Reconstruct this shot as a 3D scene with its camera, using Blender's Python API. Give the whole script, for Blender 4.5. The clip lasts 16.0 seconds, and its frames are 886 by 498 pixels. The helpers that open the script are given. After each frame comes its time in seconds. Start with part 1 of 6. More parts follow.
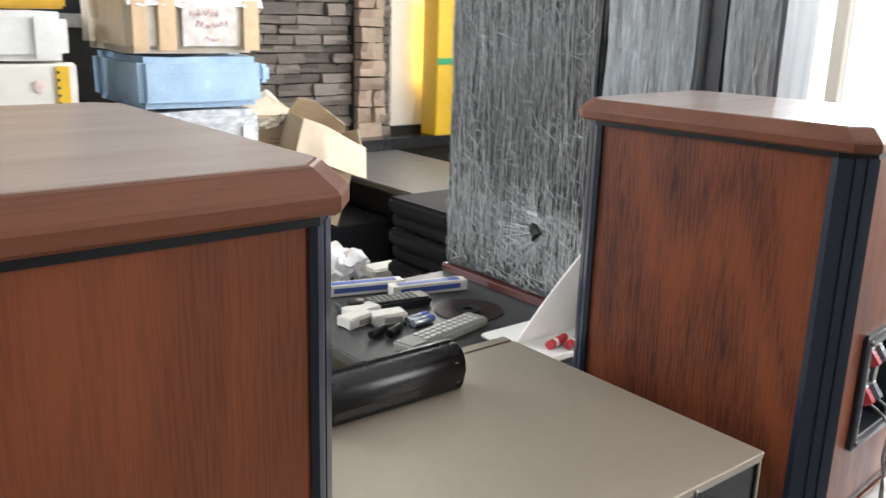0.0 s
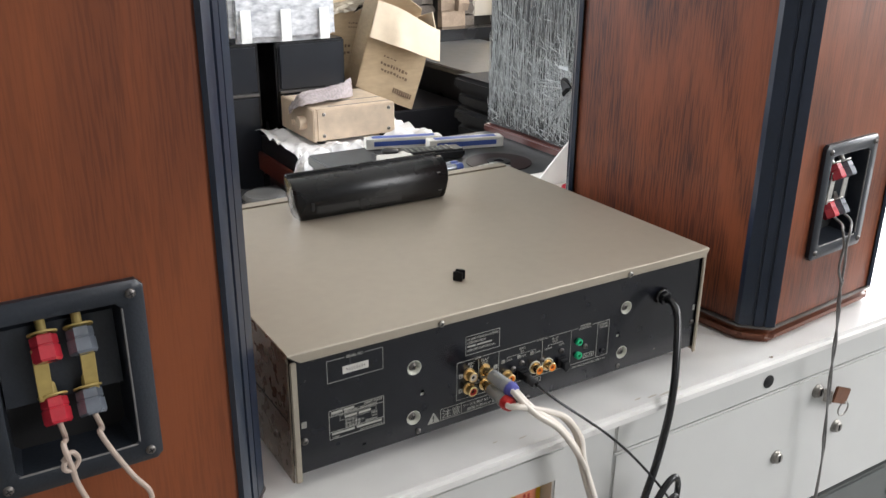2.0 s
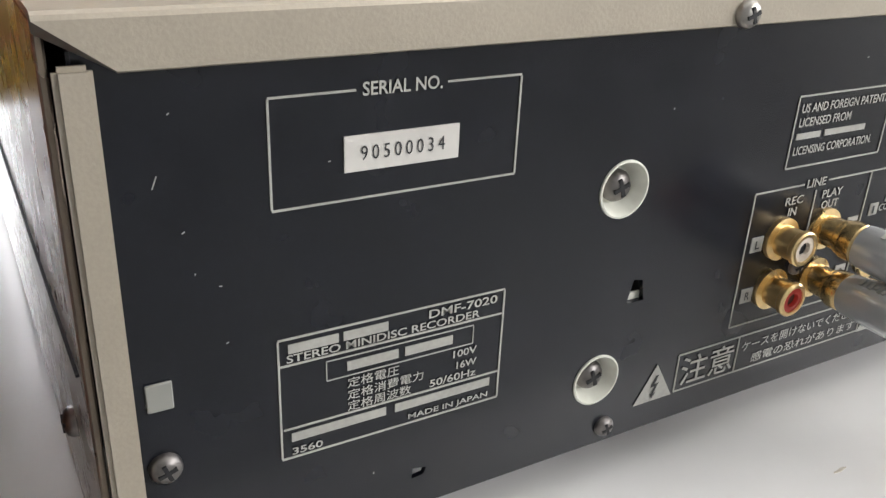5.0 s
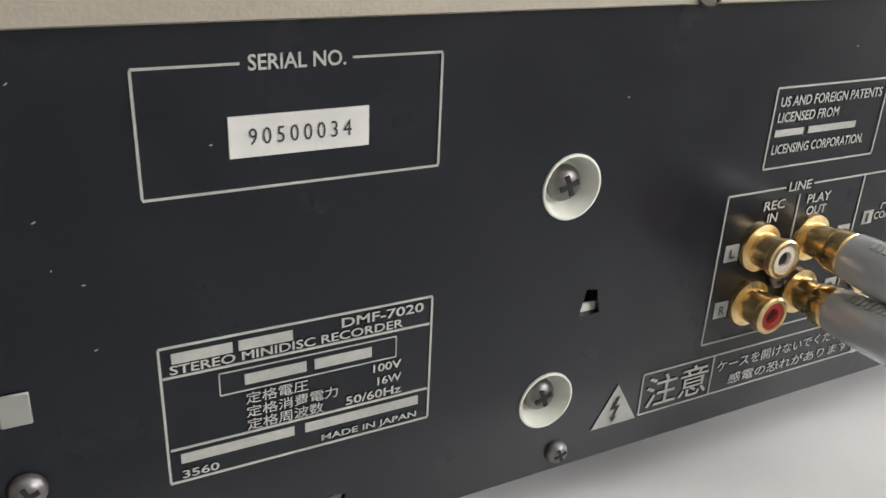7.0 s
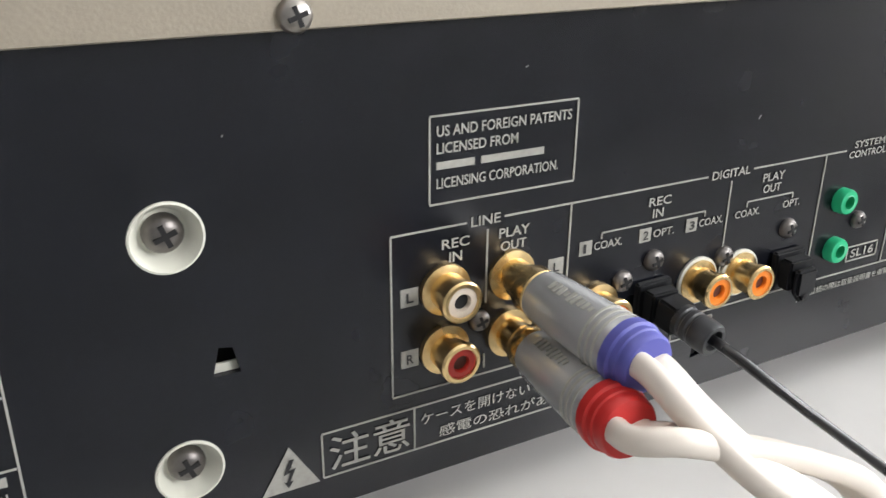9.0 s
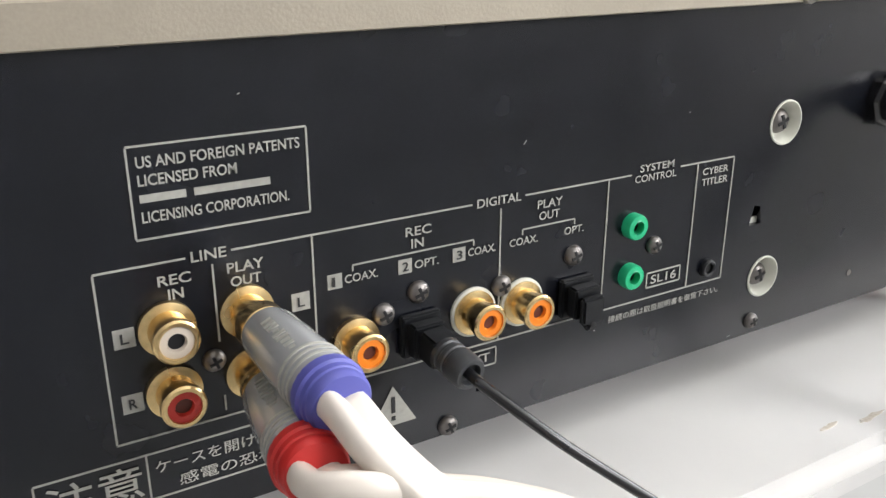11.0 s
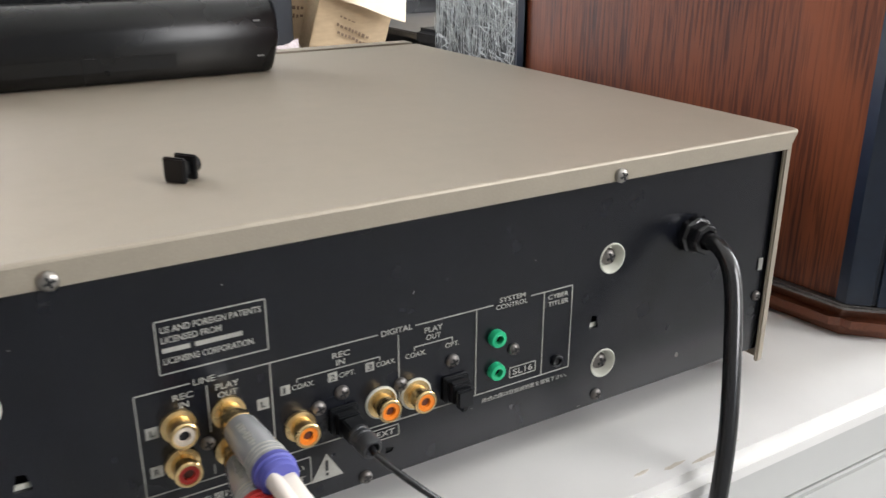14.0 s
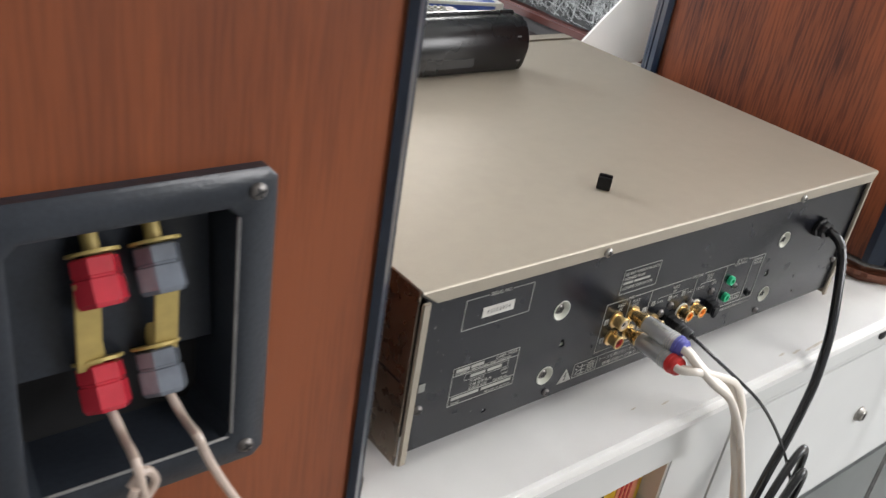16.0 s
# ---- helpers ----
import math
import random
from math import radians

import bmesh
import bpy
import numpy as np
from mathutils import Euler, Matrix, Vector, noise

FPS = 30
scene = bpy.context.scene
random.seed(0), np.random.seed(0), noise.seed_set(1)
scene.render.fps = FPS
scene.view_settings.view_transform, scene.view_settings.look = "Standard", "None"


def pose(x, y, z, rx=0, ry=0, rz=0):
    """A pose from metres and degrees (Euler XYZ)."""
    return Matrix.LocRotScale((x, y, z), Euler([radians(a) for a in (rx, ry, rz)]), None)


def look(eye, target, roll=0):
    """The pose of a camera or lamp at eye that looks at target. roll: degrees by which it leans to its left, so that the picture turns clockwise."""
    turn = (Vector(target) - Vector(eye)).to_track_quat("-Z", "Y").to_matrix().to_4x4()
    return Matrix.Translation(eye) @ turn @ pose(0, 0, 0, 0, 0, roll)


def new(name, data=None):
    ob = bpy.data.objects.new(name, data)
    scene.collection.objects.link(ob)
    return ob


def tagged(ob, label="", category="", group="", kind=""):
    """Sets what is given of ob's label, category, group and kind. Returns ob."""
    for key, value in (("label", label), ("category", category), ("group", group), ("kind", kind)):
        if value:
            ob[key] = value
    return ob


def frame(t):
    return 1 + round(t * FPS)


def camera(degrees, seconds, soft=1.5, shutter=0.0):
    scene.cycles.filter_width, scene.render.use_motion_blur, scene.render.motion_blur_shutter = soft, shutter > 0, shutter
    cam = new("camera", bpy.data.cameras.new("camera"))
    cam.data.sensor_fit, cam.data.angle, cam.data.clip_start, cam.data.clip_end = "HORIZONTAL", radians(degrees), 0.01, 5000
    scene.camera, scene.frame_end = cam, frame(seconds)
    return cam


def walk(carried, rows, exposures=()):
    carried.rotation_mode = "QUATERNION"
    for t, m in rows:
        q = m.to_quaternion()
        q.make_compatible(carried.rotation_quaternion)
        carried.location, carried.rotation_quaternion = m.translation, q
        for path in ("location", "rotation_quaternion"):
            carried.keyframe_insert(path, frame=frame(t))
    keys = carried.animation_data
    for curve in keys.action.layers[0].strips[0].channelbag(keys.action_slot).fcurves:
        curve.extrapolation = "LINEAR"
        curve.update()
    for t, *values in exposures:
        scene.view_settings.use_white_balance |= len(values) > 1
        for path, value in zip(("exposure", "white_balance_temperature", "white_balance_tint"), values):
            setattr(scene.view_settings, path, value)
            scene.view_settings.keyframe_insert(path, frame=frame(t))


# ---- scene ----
cam = camera(54.0, 16.0, 1.4, 0.2)
PATH = [
    (0, (-0.473, -0.38, 1.256), (0.739, 1.121, 0.73), 1.7),
    (0.5, (-0.421, -0.457, 1.2595), (0.553, 1.218, 0.762), 2.9),
    (1, (-0.408, -0.503, 1.227), (0.575, 1.142, 0.654), 3.3),
    (1.5, (-0.412, -0.544, 1.201), (0.576, 1.064, 0.54), 2.2),
    (2, (-0.42, -0.546, 1.177), (0.556, 1.044, 0.455), 0.5),
    (2.2, (-0.427, -0.532, 1.156), (0.554, 1.047, 0.417), 0.2),
    (2.5, (-0.417, -0.478, 1.07), (0.544, 1.097, 0.298), -0.7),
    (2.7, (-0.391, -0.424, 1.017), (0.582, 1.154, 0.266), -1.0),
    (3, (-0.347, -0.33, 0.981), (0.625, 1.236, 0.203), -0.3),
    (3.2, (-0.318, -0.269, 0.96), (0.654, 1.293, 0.177), 0.0),
    (5.3, (-0.228, -0.126, 0.892), (0.694, 1.442, 0.06), 2.9),
    (5.5, (-0.225, -0.124, 0.891), (0.689, 1.449, 0.061), 2.9),
    (6, (-0.221, -0.123, 0.886), (0.682, 1.458, 0.058), 3.0),
    (6.5, (-0.215, -0.121, 0.883), (0.673, 1.473, 0.065), 2.8),
    (7, (-0.206, -0.124, 0.884), (0.673, 1.483, 0.08), 2.7),
    (7.5, (-0.186, -0.125, 0.888), (0.669, 1.498, 0.09), 2.1),
    (8, (-0.167, -0.13, 0.886), (0.7, 1.491, 0.099), 1.6),
    (8.5, (-0.152, -0.136, 0.883), (0.729, 1.485, 0.11), 1.1),
    (9, (-0.136, -0.141, 0.885), (0.755, 1.476, 0.117), 0.5),
    (9.5, (-0.121, -0.15, 0.886), (0.772, 1.479, 0.146), -0.4),
    (9.7, (-0.116, -0.152, 0.889), (0.791, 1.472, 0.154), -0.5),
    (11.8, (-0.072, -0.159, 0.879), (0.927, 1.434, 0.196), 0.3),
    (12, (-0.066, -0.159, 0.882), (0.938, 1.429, 0.197), 0.3),
    (12.5, (-0.057, -0.164, 0.887), (0.955, 1.422, 0.21), 0.1),
    (13, (-0.04, -0.172, 0.89), (0.968, 1.421, 0.223), -0.4),
    (13.5, (-0.048, -0.199, 0.906), (0.954, 1.4, 0.242), -0.6),
    (14, (-0.11, -0.244, 0.956), (0.867, 1.356, 0.257), 0.1),
    (14.5, (-0.154, -0.269, 1.019), (0.67, 1.319, 0.127), 1.7),
    (15, (-0.196, -0.282, 1.079), (0.616, 1.258, 0.094), 3.9),
    (15.5, (-0.306, -0.313, 1.106), (0.575, 1.178, 0.106), 6.1),
    (16, (-0.454, -0.275, 1.091), (0.714, 1.043, 0.14), 9.6),
]
EXPOSURES = [(0, 0.34), (0.5, 0.13), (1.0, 0.13), (2.0, 0.40), (3.0, 0.60), (5.3, 0.99), (7.5, 0.97), (9.5, 1.02), (12.0, 0.97), (13.5, 0.90), (14.5, 0.55), (15.5, 0.58), (16.0, 0.72)]
walk(cam, [(t, look(eye, target, roll)) for t, eye, target, roll in PATH], EXPOSURES)

# ---- light ----
world = bpy.data.worlds.new("sky")
scene.world = world
world.use_nodes = True
wn = world.node_tree
sky = wn.nodes.new("ShaderNodeTexSky")
sky.sky_type, sky.sun_disc = "NISHITA", False
sky.sun_elevation, sky.sun_rotation = radians(42), radians(75)
sky.air_density, sky.dust_density = 1.0, 4.0
wn.links.new(sky.outputs[0], wn.nodes["Background"].inputs[0])
wn.nodes["Background"].inputs[1].default_value = 0.15


def window_light(name, m, sx, sy, power, colour=(1.0, 0.98, 0.95)):
    lamp = bpy.data.lights.new(name, "AREA")
    lamp.shape, lamp.size, lamp.size_y, lamp.energy, lamp.color = "RECTANGLE", sx, sy, power, colour
    ob = new(name, lamp)
    ob.matrix_world = m
    return ob


# daylight in the window openings of the room; the south one is out of view
window_light("east_window_light", pose(2.6, 0.75, 1.75, 0, 90, 0), 1.5, 2.9, 90.0, (0.925, 0.95, 1.0))
window_light("south_window_light", pose(1.85, -2.22, 1.95, 70, 0, 0), 1.5, 1.1, 42.0, (1.0, 0.975, 0.965))
window_light("north_window_light", pose(2.38, 3.14, 1.7, -90, 0, 0), 0.45, 1.6, 12.0)
# back light added through an unseen opening to brighten the lid and parcels
window_light("added_north_west_light", pose(-1.35, 3.14, 1.75, -90, 0, 0), 1.7, 1.6, 112.0, (0.925, 0.945, 1.0))



# ---- materials ----
def material(name, colour, rough=0.5, metal=0.0, grain=0.0, scale=40.0, stretch=(1, 1, 1), second=None, bump=0.0,
             stain=0.12, coat=0.0, spec=0.5, vary=0.08, per_object=0.0, per_island=0.0, trans=0.0, emit=0.0, sharp=False, detail=4.0):
    """A principled surface with fine grain (colour to second), large soft stains, uneven gloss and fine relief."""
    m = bpy.data.materials.new(name)
    m.use_nodes = True
    nt = m.node_tree
    N, L = nt.nodes, nt.links
    b = N["Principled BSDF"]
    b.inputs["Roughness"].default_value, b.inputs["Metallic"].default_value = rough, metal
    b.inputs["Coat Weight"].default_value, b.inputs["Specular IOR Level"].default_value = coat, spec
    b.inputs["Coat Roughness"].default_value = 0.12
    if trans:
        b.inputs["Transmission Weight"].default_value = trans
    tc = N.new("ShaderNodeTexCoord")
    mp = N.new("ShaderNodeMapping")
    mp.inputs["Scale"].default_value = stretch
    L.new(tc.outputs["Object"], mp.inputs["Vector"])
    fine = N.new("ShaderNodeTexNoise")
    fine.inputs["Scale"].default_value, fine.inputs["Detail"].default_value = scale, detail
    L.new(mp.outputs[0], fine.inputs["Vector"])
    big = N.new("ShaderNodeTexNoise")
    big.inputs["Scale"].default_value, big.inputs["Detail"].default_value = max(scale * 0.07, 1.2), 3.0
    L.new(mp.outputs[0], big.inputs["Vector"])
    ramp = N.new("ShaderNodeValToRGB")
    ramp.color_ramp.elements[0].position, ramp.color_ramp.elements[1].position = (0.44, 0.58) if sharp else (0.3, 0.72)
    c2 = second or tuple(c * (1 - grain) for c in colour)
    ramp.color_ramp.elements[0].color, ramp.color_ramp.elements[1].color = (*c2, 1), (*colour, 1)
    L.new(fine.outputs["Fac"], ramp.inputs["Fac"])
    hsv = N.new("ShaderNodeHueSaturation")
    L.new(ramp.outputs[0], hsv.inputs["Color"])
    val = N.new("ShaderNodeMapRange")
    val.inputs["From Min"].default_value, val.inputs["From Max"].default_value = 0.3, 0.7
    val.inputs["To Min"].default_value, val.inputs["To Max"].default_value = 1 - stain, 1 + stain
    L.new(big.outputs["Fac"], val.inputs["Value"])
    last = val.outputs[0]
    for amount, kind, socket in ((per_object, "ShaderNodeObjectInfo", "Random"), (per_island, "ShaderNodeNewGeometry", "Random Per Island")):
        if amount:
            info = N.new(kind)
            mr = N.new("ShaderNodeMapRange")
            mr.inputs["To Min"].default_value, mr.inputs["To Max"].default_value = 1 - amount, 1 + amount
            L.new(info.outputs[socket], mr.inputs["Value"])
            mul = N.new("ShaderNodeMath")
            mul.operation = "MULTIPLY"
            L.new(last, mul.inputs[0]), L.new(mr.outputs[0], mul.inputs[1])
            last = mul.outputs[0]
    L.new(last, hsv.inputs["Value"])
    L.new(hsv.outputs[0], b.inputs["Base Color"])
    rr = N.new("ShaderNodeMapRange")
    rr.inputs["To Min"].default_value, rr.inputs["To Max"].default_value = max(rough - vary, 0.02), min(rough + vary, 1)
    L.new(big.outputs["Fac"], rr.inputs["Value"])
    L.new(rr.outputs[0], b.inputs["Roughness"])
    if bump:
        bp = N.new("ShaderNodeBump")
        bp.inputs["Strength"].default_value, bp.inputs["Distance"].default_value = bump, 0.002
        L.new(fine.outputs["Fac"], bp.inputs["Height"])
        L.new(bp.outputs[0], b.inputs["Normal"])
    if emit:
        b.inputs["Emission Color"].default_value, b.inputs["Emission Strength"].default_value = (*colour, 1), emit
    return m


def veneer(name, light, dark, rough, coat, axis="z", pores_at=0.15, figure=0.07, bands=46.0):
    """Open-pored red-brown veneer: long fine pores and slow bowed figure along one axis."""
    m = bpy.data.materials.new(name)
    m.use_nodes = True
    nt = m.node_tree
    N, L = nt.nodes, nt.links
    b = N["Principled BSDF"]
    b.inputs["Coat Weight"].default_value, b.inputs["Coat Roughness"].default_value = coat, 0.25
    b.inputs["Specular IOR Level"].default_value = 0.35
    tc = N.new("ShaderNodeTexCoord")
    outs = []
    for scale, long, detail in ((30, 0.11, 5), (560, 0.045, 2), (5.5, 0.34, 1.2)):
        mp = N.new("ShaderNodeMapping")
        mp.inputs["Scale"].default_value = (1, 1, long) if axis == "z" else (long, 1, 1)
        L.new(tc.outputs["Object"], mp.inputs["Vector"])
        n = N.new("ShaderNodeTexNoise")
        n.inputs["Scale"].default_value, n.inputs["Detail"].default_value = scale, detail
        n.inputs["Distortion"].default_value = 0.8 if scale == 30 else 0.1
        L.new(mp.outputs[0], n.inputs["Vector"])
        outs.append(n.outputs["Fac"])
    # figure: slow noise turned into bands
    band = N.new("ShaderNodeMath")
    band.operation = "MULTIPLY"
    band.inputs[1].default_value = bands
    L.new(outs[2], band.inputs[0])
    sine = N.new("ShaderNodeMath")
    sine.operation = "SINE"
    L.new(band.outputs[0], sine.inputs[0])
    r1 = N.new("ShaderNodeMapRange")
    r1.inputs["From Min"].default_value, r1.inputs["From Max"].default_value = -1, 1
    r1.inputs["To Min"].default_value, r1.inputs["To Max"].default_value = -figure, figure
    L.new(sine.outputs[0], r1.inputs["Value"])
    soft = N.new("ShaderNodeMapRange")
    soft.inputs["To Min"].default_value, soft.inputs["To Max"].default_value = 0.18, 0.82
    L.new(outs[0], soft.inputs["Value"])
    add = N.new("ShaderNodeMath")
    L.new(soft.outputs[0], add.inputs[0]), L.new(r1.outputs[0], add.inputs[1])
    pore = N.new("ShaderNodeMapRange")
    pore.inputs["From Min"].default_value, pore.inputs["From Max"].default_value = 0.40, 0.55
    pore.inputs["To Min"].default_value, pore.inputs["To Max"].default_value = -pores_at, 0.045
    L.new(outs[1], pore.inputs["Value"])
    add2 = N.new("ShaderNodeMath")
    dense = N.new("ShaderNodeMapRange")
    dense.inputs["From Min"].default_value, dense.inputs["From Max"].default_value = -1, 1
    dense.inputs["To Min"].default_value, dense.inputs["To Max"].default_value = 1.05, 0.7
    L.new(sine.outputs[0], dense.inputs["Value"])
    pores = N.new("ShaderNodeMath")
    pores.operation = "MULTIPLY"
    L.new(pore.outputs[0], pores.inputs[0]), L.new(dense.outputs[0], pores.inputs[1])
    L.new(add.outputs[0], add2.inputs[0]), L.new(pores.outputs[0], add2.inputs[1])
    ramp = N.new("ShaderNodeValToRGB")
    e = ramp.color_ramp.elements
    e[0].position, e[1].position = 0.14, 0.62
    e[0].color, e[1].color = (*dark, 1), (*light, 1)
    L.new(add2.outputs[0], ramp.inputs["Fac"])
    L.new(ramp.outputs[0], b.inputs["Base Color"])
    rr = N.new("ShaderNodeMapRange")
    rr.inputs["To Min"].default_value, rr.inputs["To Max"].default_value = rough + 0.1, rough - 0.1
    L.new(outs[0], rr.inputs["Value"]), L.new(rr.outputs[0], b.inputs["Roughness"])
    bp = N.new("ShaderNodeBump")
    bp.inputs["Strength"].default_value, bp.inputs["Distance"].default_value = 0.25, 0.0006
    L.new(add2.outputs[0], bp.inputs["Height"]), L.new(bp.outputs[0], b.inputs["Normal"])
    return m


WOOD = veneer("red_brown_veneer", (0.240, 0.0680, 0.0250), (0.118, 0.032, 0.0135), 0.42, 0.04, "z", 0.10, 0.13, 32.0)
WOOD_COARSE = veneer("coarse_red_brown_veneer", (0.215, 0.0600, 0.0240), (0.054, 0.0155, 0.0095), 0.40, 0.14, "z", 0.19, 0.105, 40.0)
WOOD_CAP = veneer("cap_veneer", (0.175, 0.060, 0.029), (0.100, 0.034, 0.018), 0.40, 0.1, "x")
PLINTH_WOOD = veneer("plinth_veneer", (0.165, 0.050, 0.022), (0.080, 0.025, 0.013), 0.36, 0.2, "x")
# pale tone lays dust and grazing window glare into the cap colour
DUSTY_SHEEN_CAP = veneer("dusty_sheen_cap_veneer", (0.55, 0.46, 0.41), (0.44, 0.35, 0.30), 0.34, 1.0, "x")
BLACK_PLASTIC = material("black_plastic", (0.008, 0.009, 0.011), 0.38, spec=0.36, bump=0.05, scale=300, grain=0.2)
REMOTE_BLACK = material("smooth_black_plastic", (0.0055, 0.006, 0.007), 0.27, spec=0.4, scale=300, grain=0.2)
POST = material("dark_post_plastic", (0.012, 0.021, 0.041), 0.34, scale=200, grain=0.2, coat=0.35)
PLATE = material("grey_black_plastic", (0.022, 0.027, 0.036), 0.32, scale=500, grain=0.25, bump=0.08)
# the lid's paint, darkened for the shade and wood reflection beside the loudspeaker
CHEEK_SHADED = material("shaded_champagne_paint", (0.235, 0.190, 0.145), 0.28, metal=0.75, scale=1400, grain=0.06, bump=0.02, stain=0.05)
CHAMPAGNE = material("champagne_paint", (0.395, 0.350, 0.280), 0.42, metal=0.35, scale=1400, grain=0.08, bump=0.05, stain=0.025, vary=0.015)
PANEL = material("blue_black_panel_paint", (0.0050, 0.0060, 0.0100), 0.25, spec=0.5, scale=900, grain=0.15, bump=0.015, stain=0.15)
INK = material("pale_grey_ink", (0.37, 0.365, 0.33), 0.6, scale=900, grain=0.15)
STICKER = material("white_sticker", (0.58, 0.56, 0.52), 0.6, scale=300, grain=0.05)
BLACK_INK = material("black_ink", (0.02, 0.02, 0.022), 0.6, scale=300, grain=0.1)
CUP = material("ivory_cup_plastic", (0.66, 0.66, 0.58), 0.45, scale=200, grain=0.06)
STEEL = material("dull_steel", (0.42, 0.40, 0.37), 0.36, metal=1.0, scale=400, grain=0.3)
GREY_RUBBER = material("dark_grey_rubber", (0.040, 0.042, 0.046), 0.42, scale=300, grain=0.2)
BORE = material("dark_red_bore", (0.10, 0.025, 0.012), 0.5)
DARK_STEEL = material("dark_zinc", (0.215, 0.20, 0.19), 0.38, metal=0.85, scale=400, grain=0.35)
# near-black lays the shade of slots, bores and openings into the colour
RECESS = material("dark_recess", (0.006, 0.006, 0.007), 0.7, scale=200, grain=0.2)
GOLD = material("gold_plating", (0.84, 0.62, 0.31), 0.27, metal=1.0, scale=500, grain=0.2)
WHITE_INSERT = material("white_insert", (0.62, 0.54, 0.45), 0.4)
RED_INSERT = material("red_insert", (0.48, 0.03, 0.02), 0.4)
ORANGE_INSERT = material("orange_insert", (0.85, 0.23, 0.015), 0.4)
GREEN_INSERT = material("green_insert", (0.014, 0.44, 0.20), 0.35)
PLUG_BODY = material("smoky_clear_plastic", (0.60, 0.61, 0.62), 0.22, metal=0.40, coat=0.6, scale=80, grain=0.25, stretch=(1, 0.2, 1))
BLUE_BAND = material("violet_blue_band", (0.095, 0.10, 0.38), 0.45)
RED_BAND = material("red_band", (0.52, 0.022, 0.020), 0.45)
WHITE_CABLE = material("cream_cable_sheath", (0.72, 0.66, 0.59), 0.42, scale=60, grain=0.08, coat=0.15)
TWIST_CABLE = material("pinkish_clear_cable", (0.55, 0.44, 0.37), 0.35, scale=90, grain=0.25, coat=0.3)
BLACK_CABLE = material("black_cable_sheath", (0.012, 0.012, 0.014), 0.27, scale=80, grain=0.2, coat=0.2)
GREY_CABLE = material("grey_twin_cable", (0.24, 0.235, 0.23), 0.4, scale=150, grain=0.3)
RED_KNOB = material("red_terminal_plastic", (0.56, 0.035, 0.055), 0.16, scale=100, grain=0.2, coat=0.4)
GREY_KNOB = material("smoky_grey_terminal_plastic", (0.17, 0.19, 0.225), 0.16, scale=100, grain=0.3, coat=0.4)
BRASS_LINK = material("yellow_brass", (0.50, 0.38, 0.13), 0.5, metal=0.25, scale=200, grain=0.15)
SILVER_LINK = material("silvery_link", (0.72, 0.71, 0.68), 0.3, metal=0.7, scale=200, grain=0.15)
WHITE_TOP = material("white_marbled_laminate", (0.86, 0.85, 0.825), 0.30, scale=9, second=(0.71, 0.70, 0.685), stain=0.07, coat=0.15, detail=6.0)
WHITE_UNIT = material("white_painted_board", (0.63, 0.635, 0.62), 0.5, scale=14, grain=0.05, stain=0.05)
GREY_UNIT = material("grey_painted_metal", (0.13, 0.14, 0.137), 0.5, scale=20, grain=0.1)
SCUFF = material("brownish_scuff", (0.50, 0.43, 0.34), 0.7, scale=600, second=(0.68, 0.64, 0.58))
CHIP = material("bare_chipboard", (0.40, 0.34, 0.28), 0.85, scale=900, second=(0.22, 0.175, 0.14), bump=0.4)
LEATHER = material("brown_leather_tag", (0.16, 0.055, 0.02), 0.5, scale=200, grain=0.3, bump=0.2)
KRAFT = material("kraft_cardboard", (0.50, 0.375, 0.235), 0.75, scale=30, grain=0.15, stretch=(1, 1, 3), stain=0.12, bump=0.1)
KRAFT_IN = material("pale_kraft_inside", (0.70, 0.58, 0.43), 0.7, scale=30, grain=0.1)
TAPED = material("taped_cardboard", (0.36, 0.235, 0.135), 0.18, scale=34, grain=0.3, coat=0.9, bump=0.7)
BROWN_INK = material("brown_ink", (0.16, 0.105, 0.065), 0.7)
TAPED_FILM = material("yellowish_clear_film", (0.62, 0.54, 0.42), 0.2, scale=40, grain=0.25, bump=0.4, coat=0.6)
YELLOW_CARD = material("yellow_carton", (0.80, 0.50, 0.03), 0.4, scale=40, grain=0.08, coat=0.1)
YELLOW_TAPE = material("amber_tape", (0.62, 0.36, 0.02), 0.25, scale=18, grain=0.18, coat=0.5, bump=0.1)
WHITE_CARD = material("white_carton", (0.74, 0.72, 0.66), 0.55, scale=25, grain=0.08)
PINK_INK = material("salmon_ink", (0.80, 0.30, 0.17), 0.5)
FADED_INK = material("faded_red_ink", (0.52, 0.27, 0.29), 0.5, scale=60, second=(0.70, 0.60, 0.58))
STAMP_INK = material("faint_rose_ink", (0.72, 0.52, 0.47), 0.5, scale=90, second=(0.74, 0.68, 0.62))
RED_INK = material("red_ink", (0.52, 0.05, 0.05), 0.5)
BLUE_WRAP = material("blue_bubble_wrap", (0.40, 0.57, 0.76), 0.25, scale=150, grain=0.15, bump=0.6, coat=0.3)
CLEAR_WRAP = material("clear_bubble_wrap_over_print", (0.76, 0.77, 0.79), 0.22, scale=32, second=(0.34, 0.35, 0.38), bump=0.9, coat=0.4, stretch=(1, 1, 2))
CREAM_WRAP = material("milky_film_over_card", (0.72, 0.67, 0.58), 0.28, scale=14, second=(0.60, 0.52, 0.41), bump=0.4, coat=0.4)
LABEL_FILM = material("printed_label_under_film", (0.74, 0.72, 0.70), 0.3, scale=22, second=(0.52, 0.47, 0.42), coat=0.4, bump=0.3)
WHITE_TAPE = material("white_tape", (0.80, 0.80, 0.78), 0.45, scale=60, grain=0.06)
TAN_TAPE = material("tan_tape", (0.66, 0.47, 0.28), 0.3, scale=40, grain=0.15, coat=0.3)
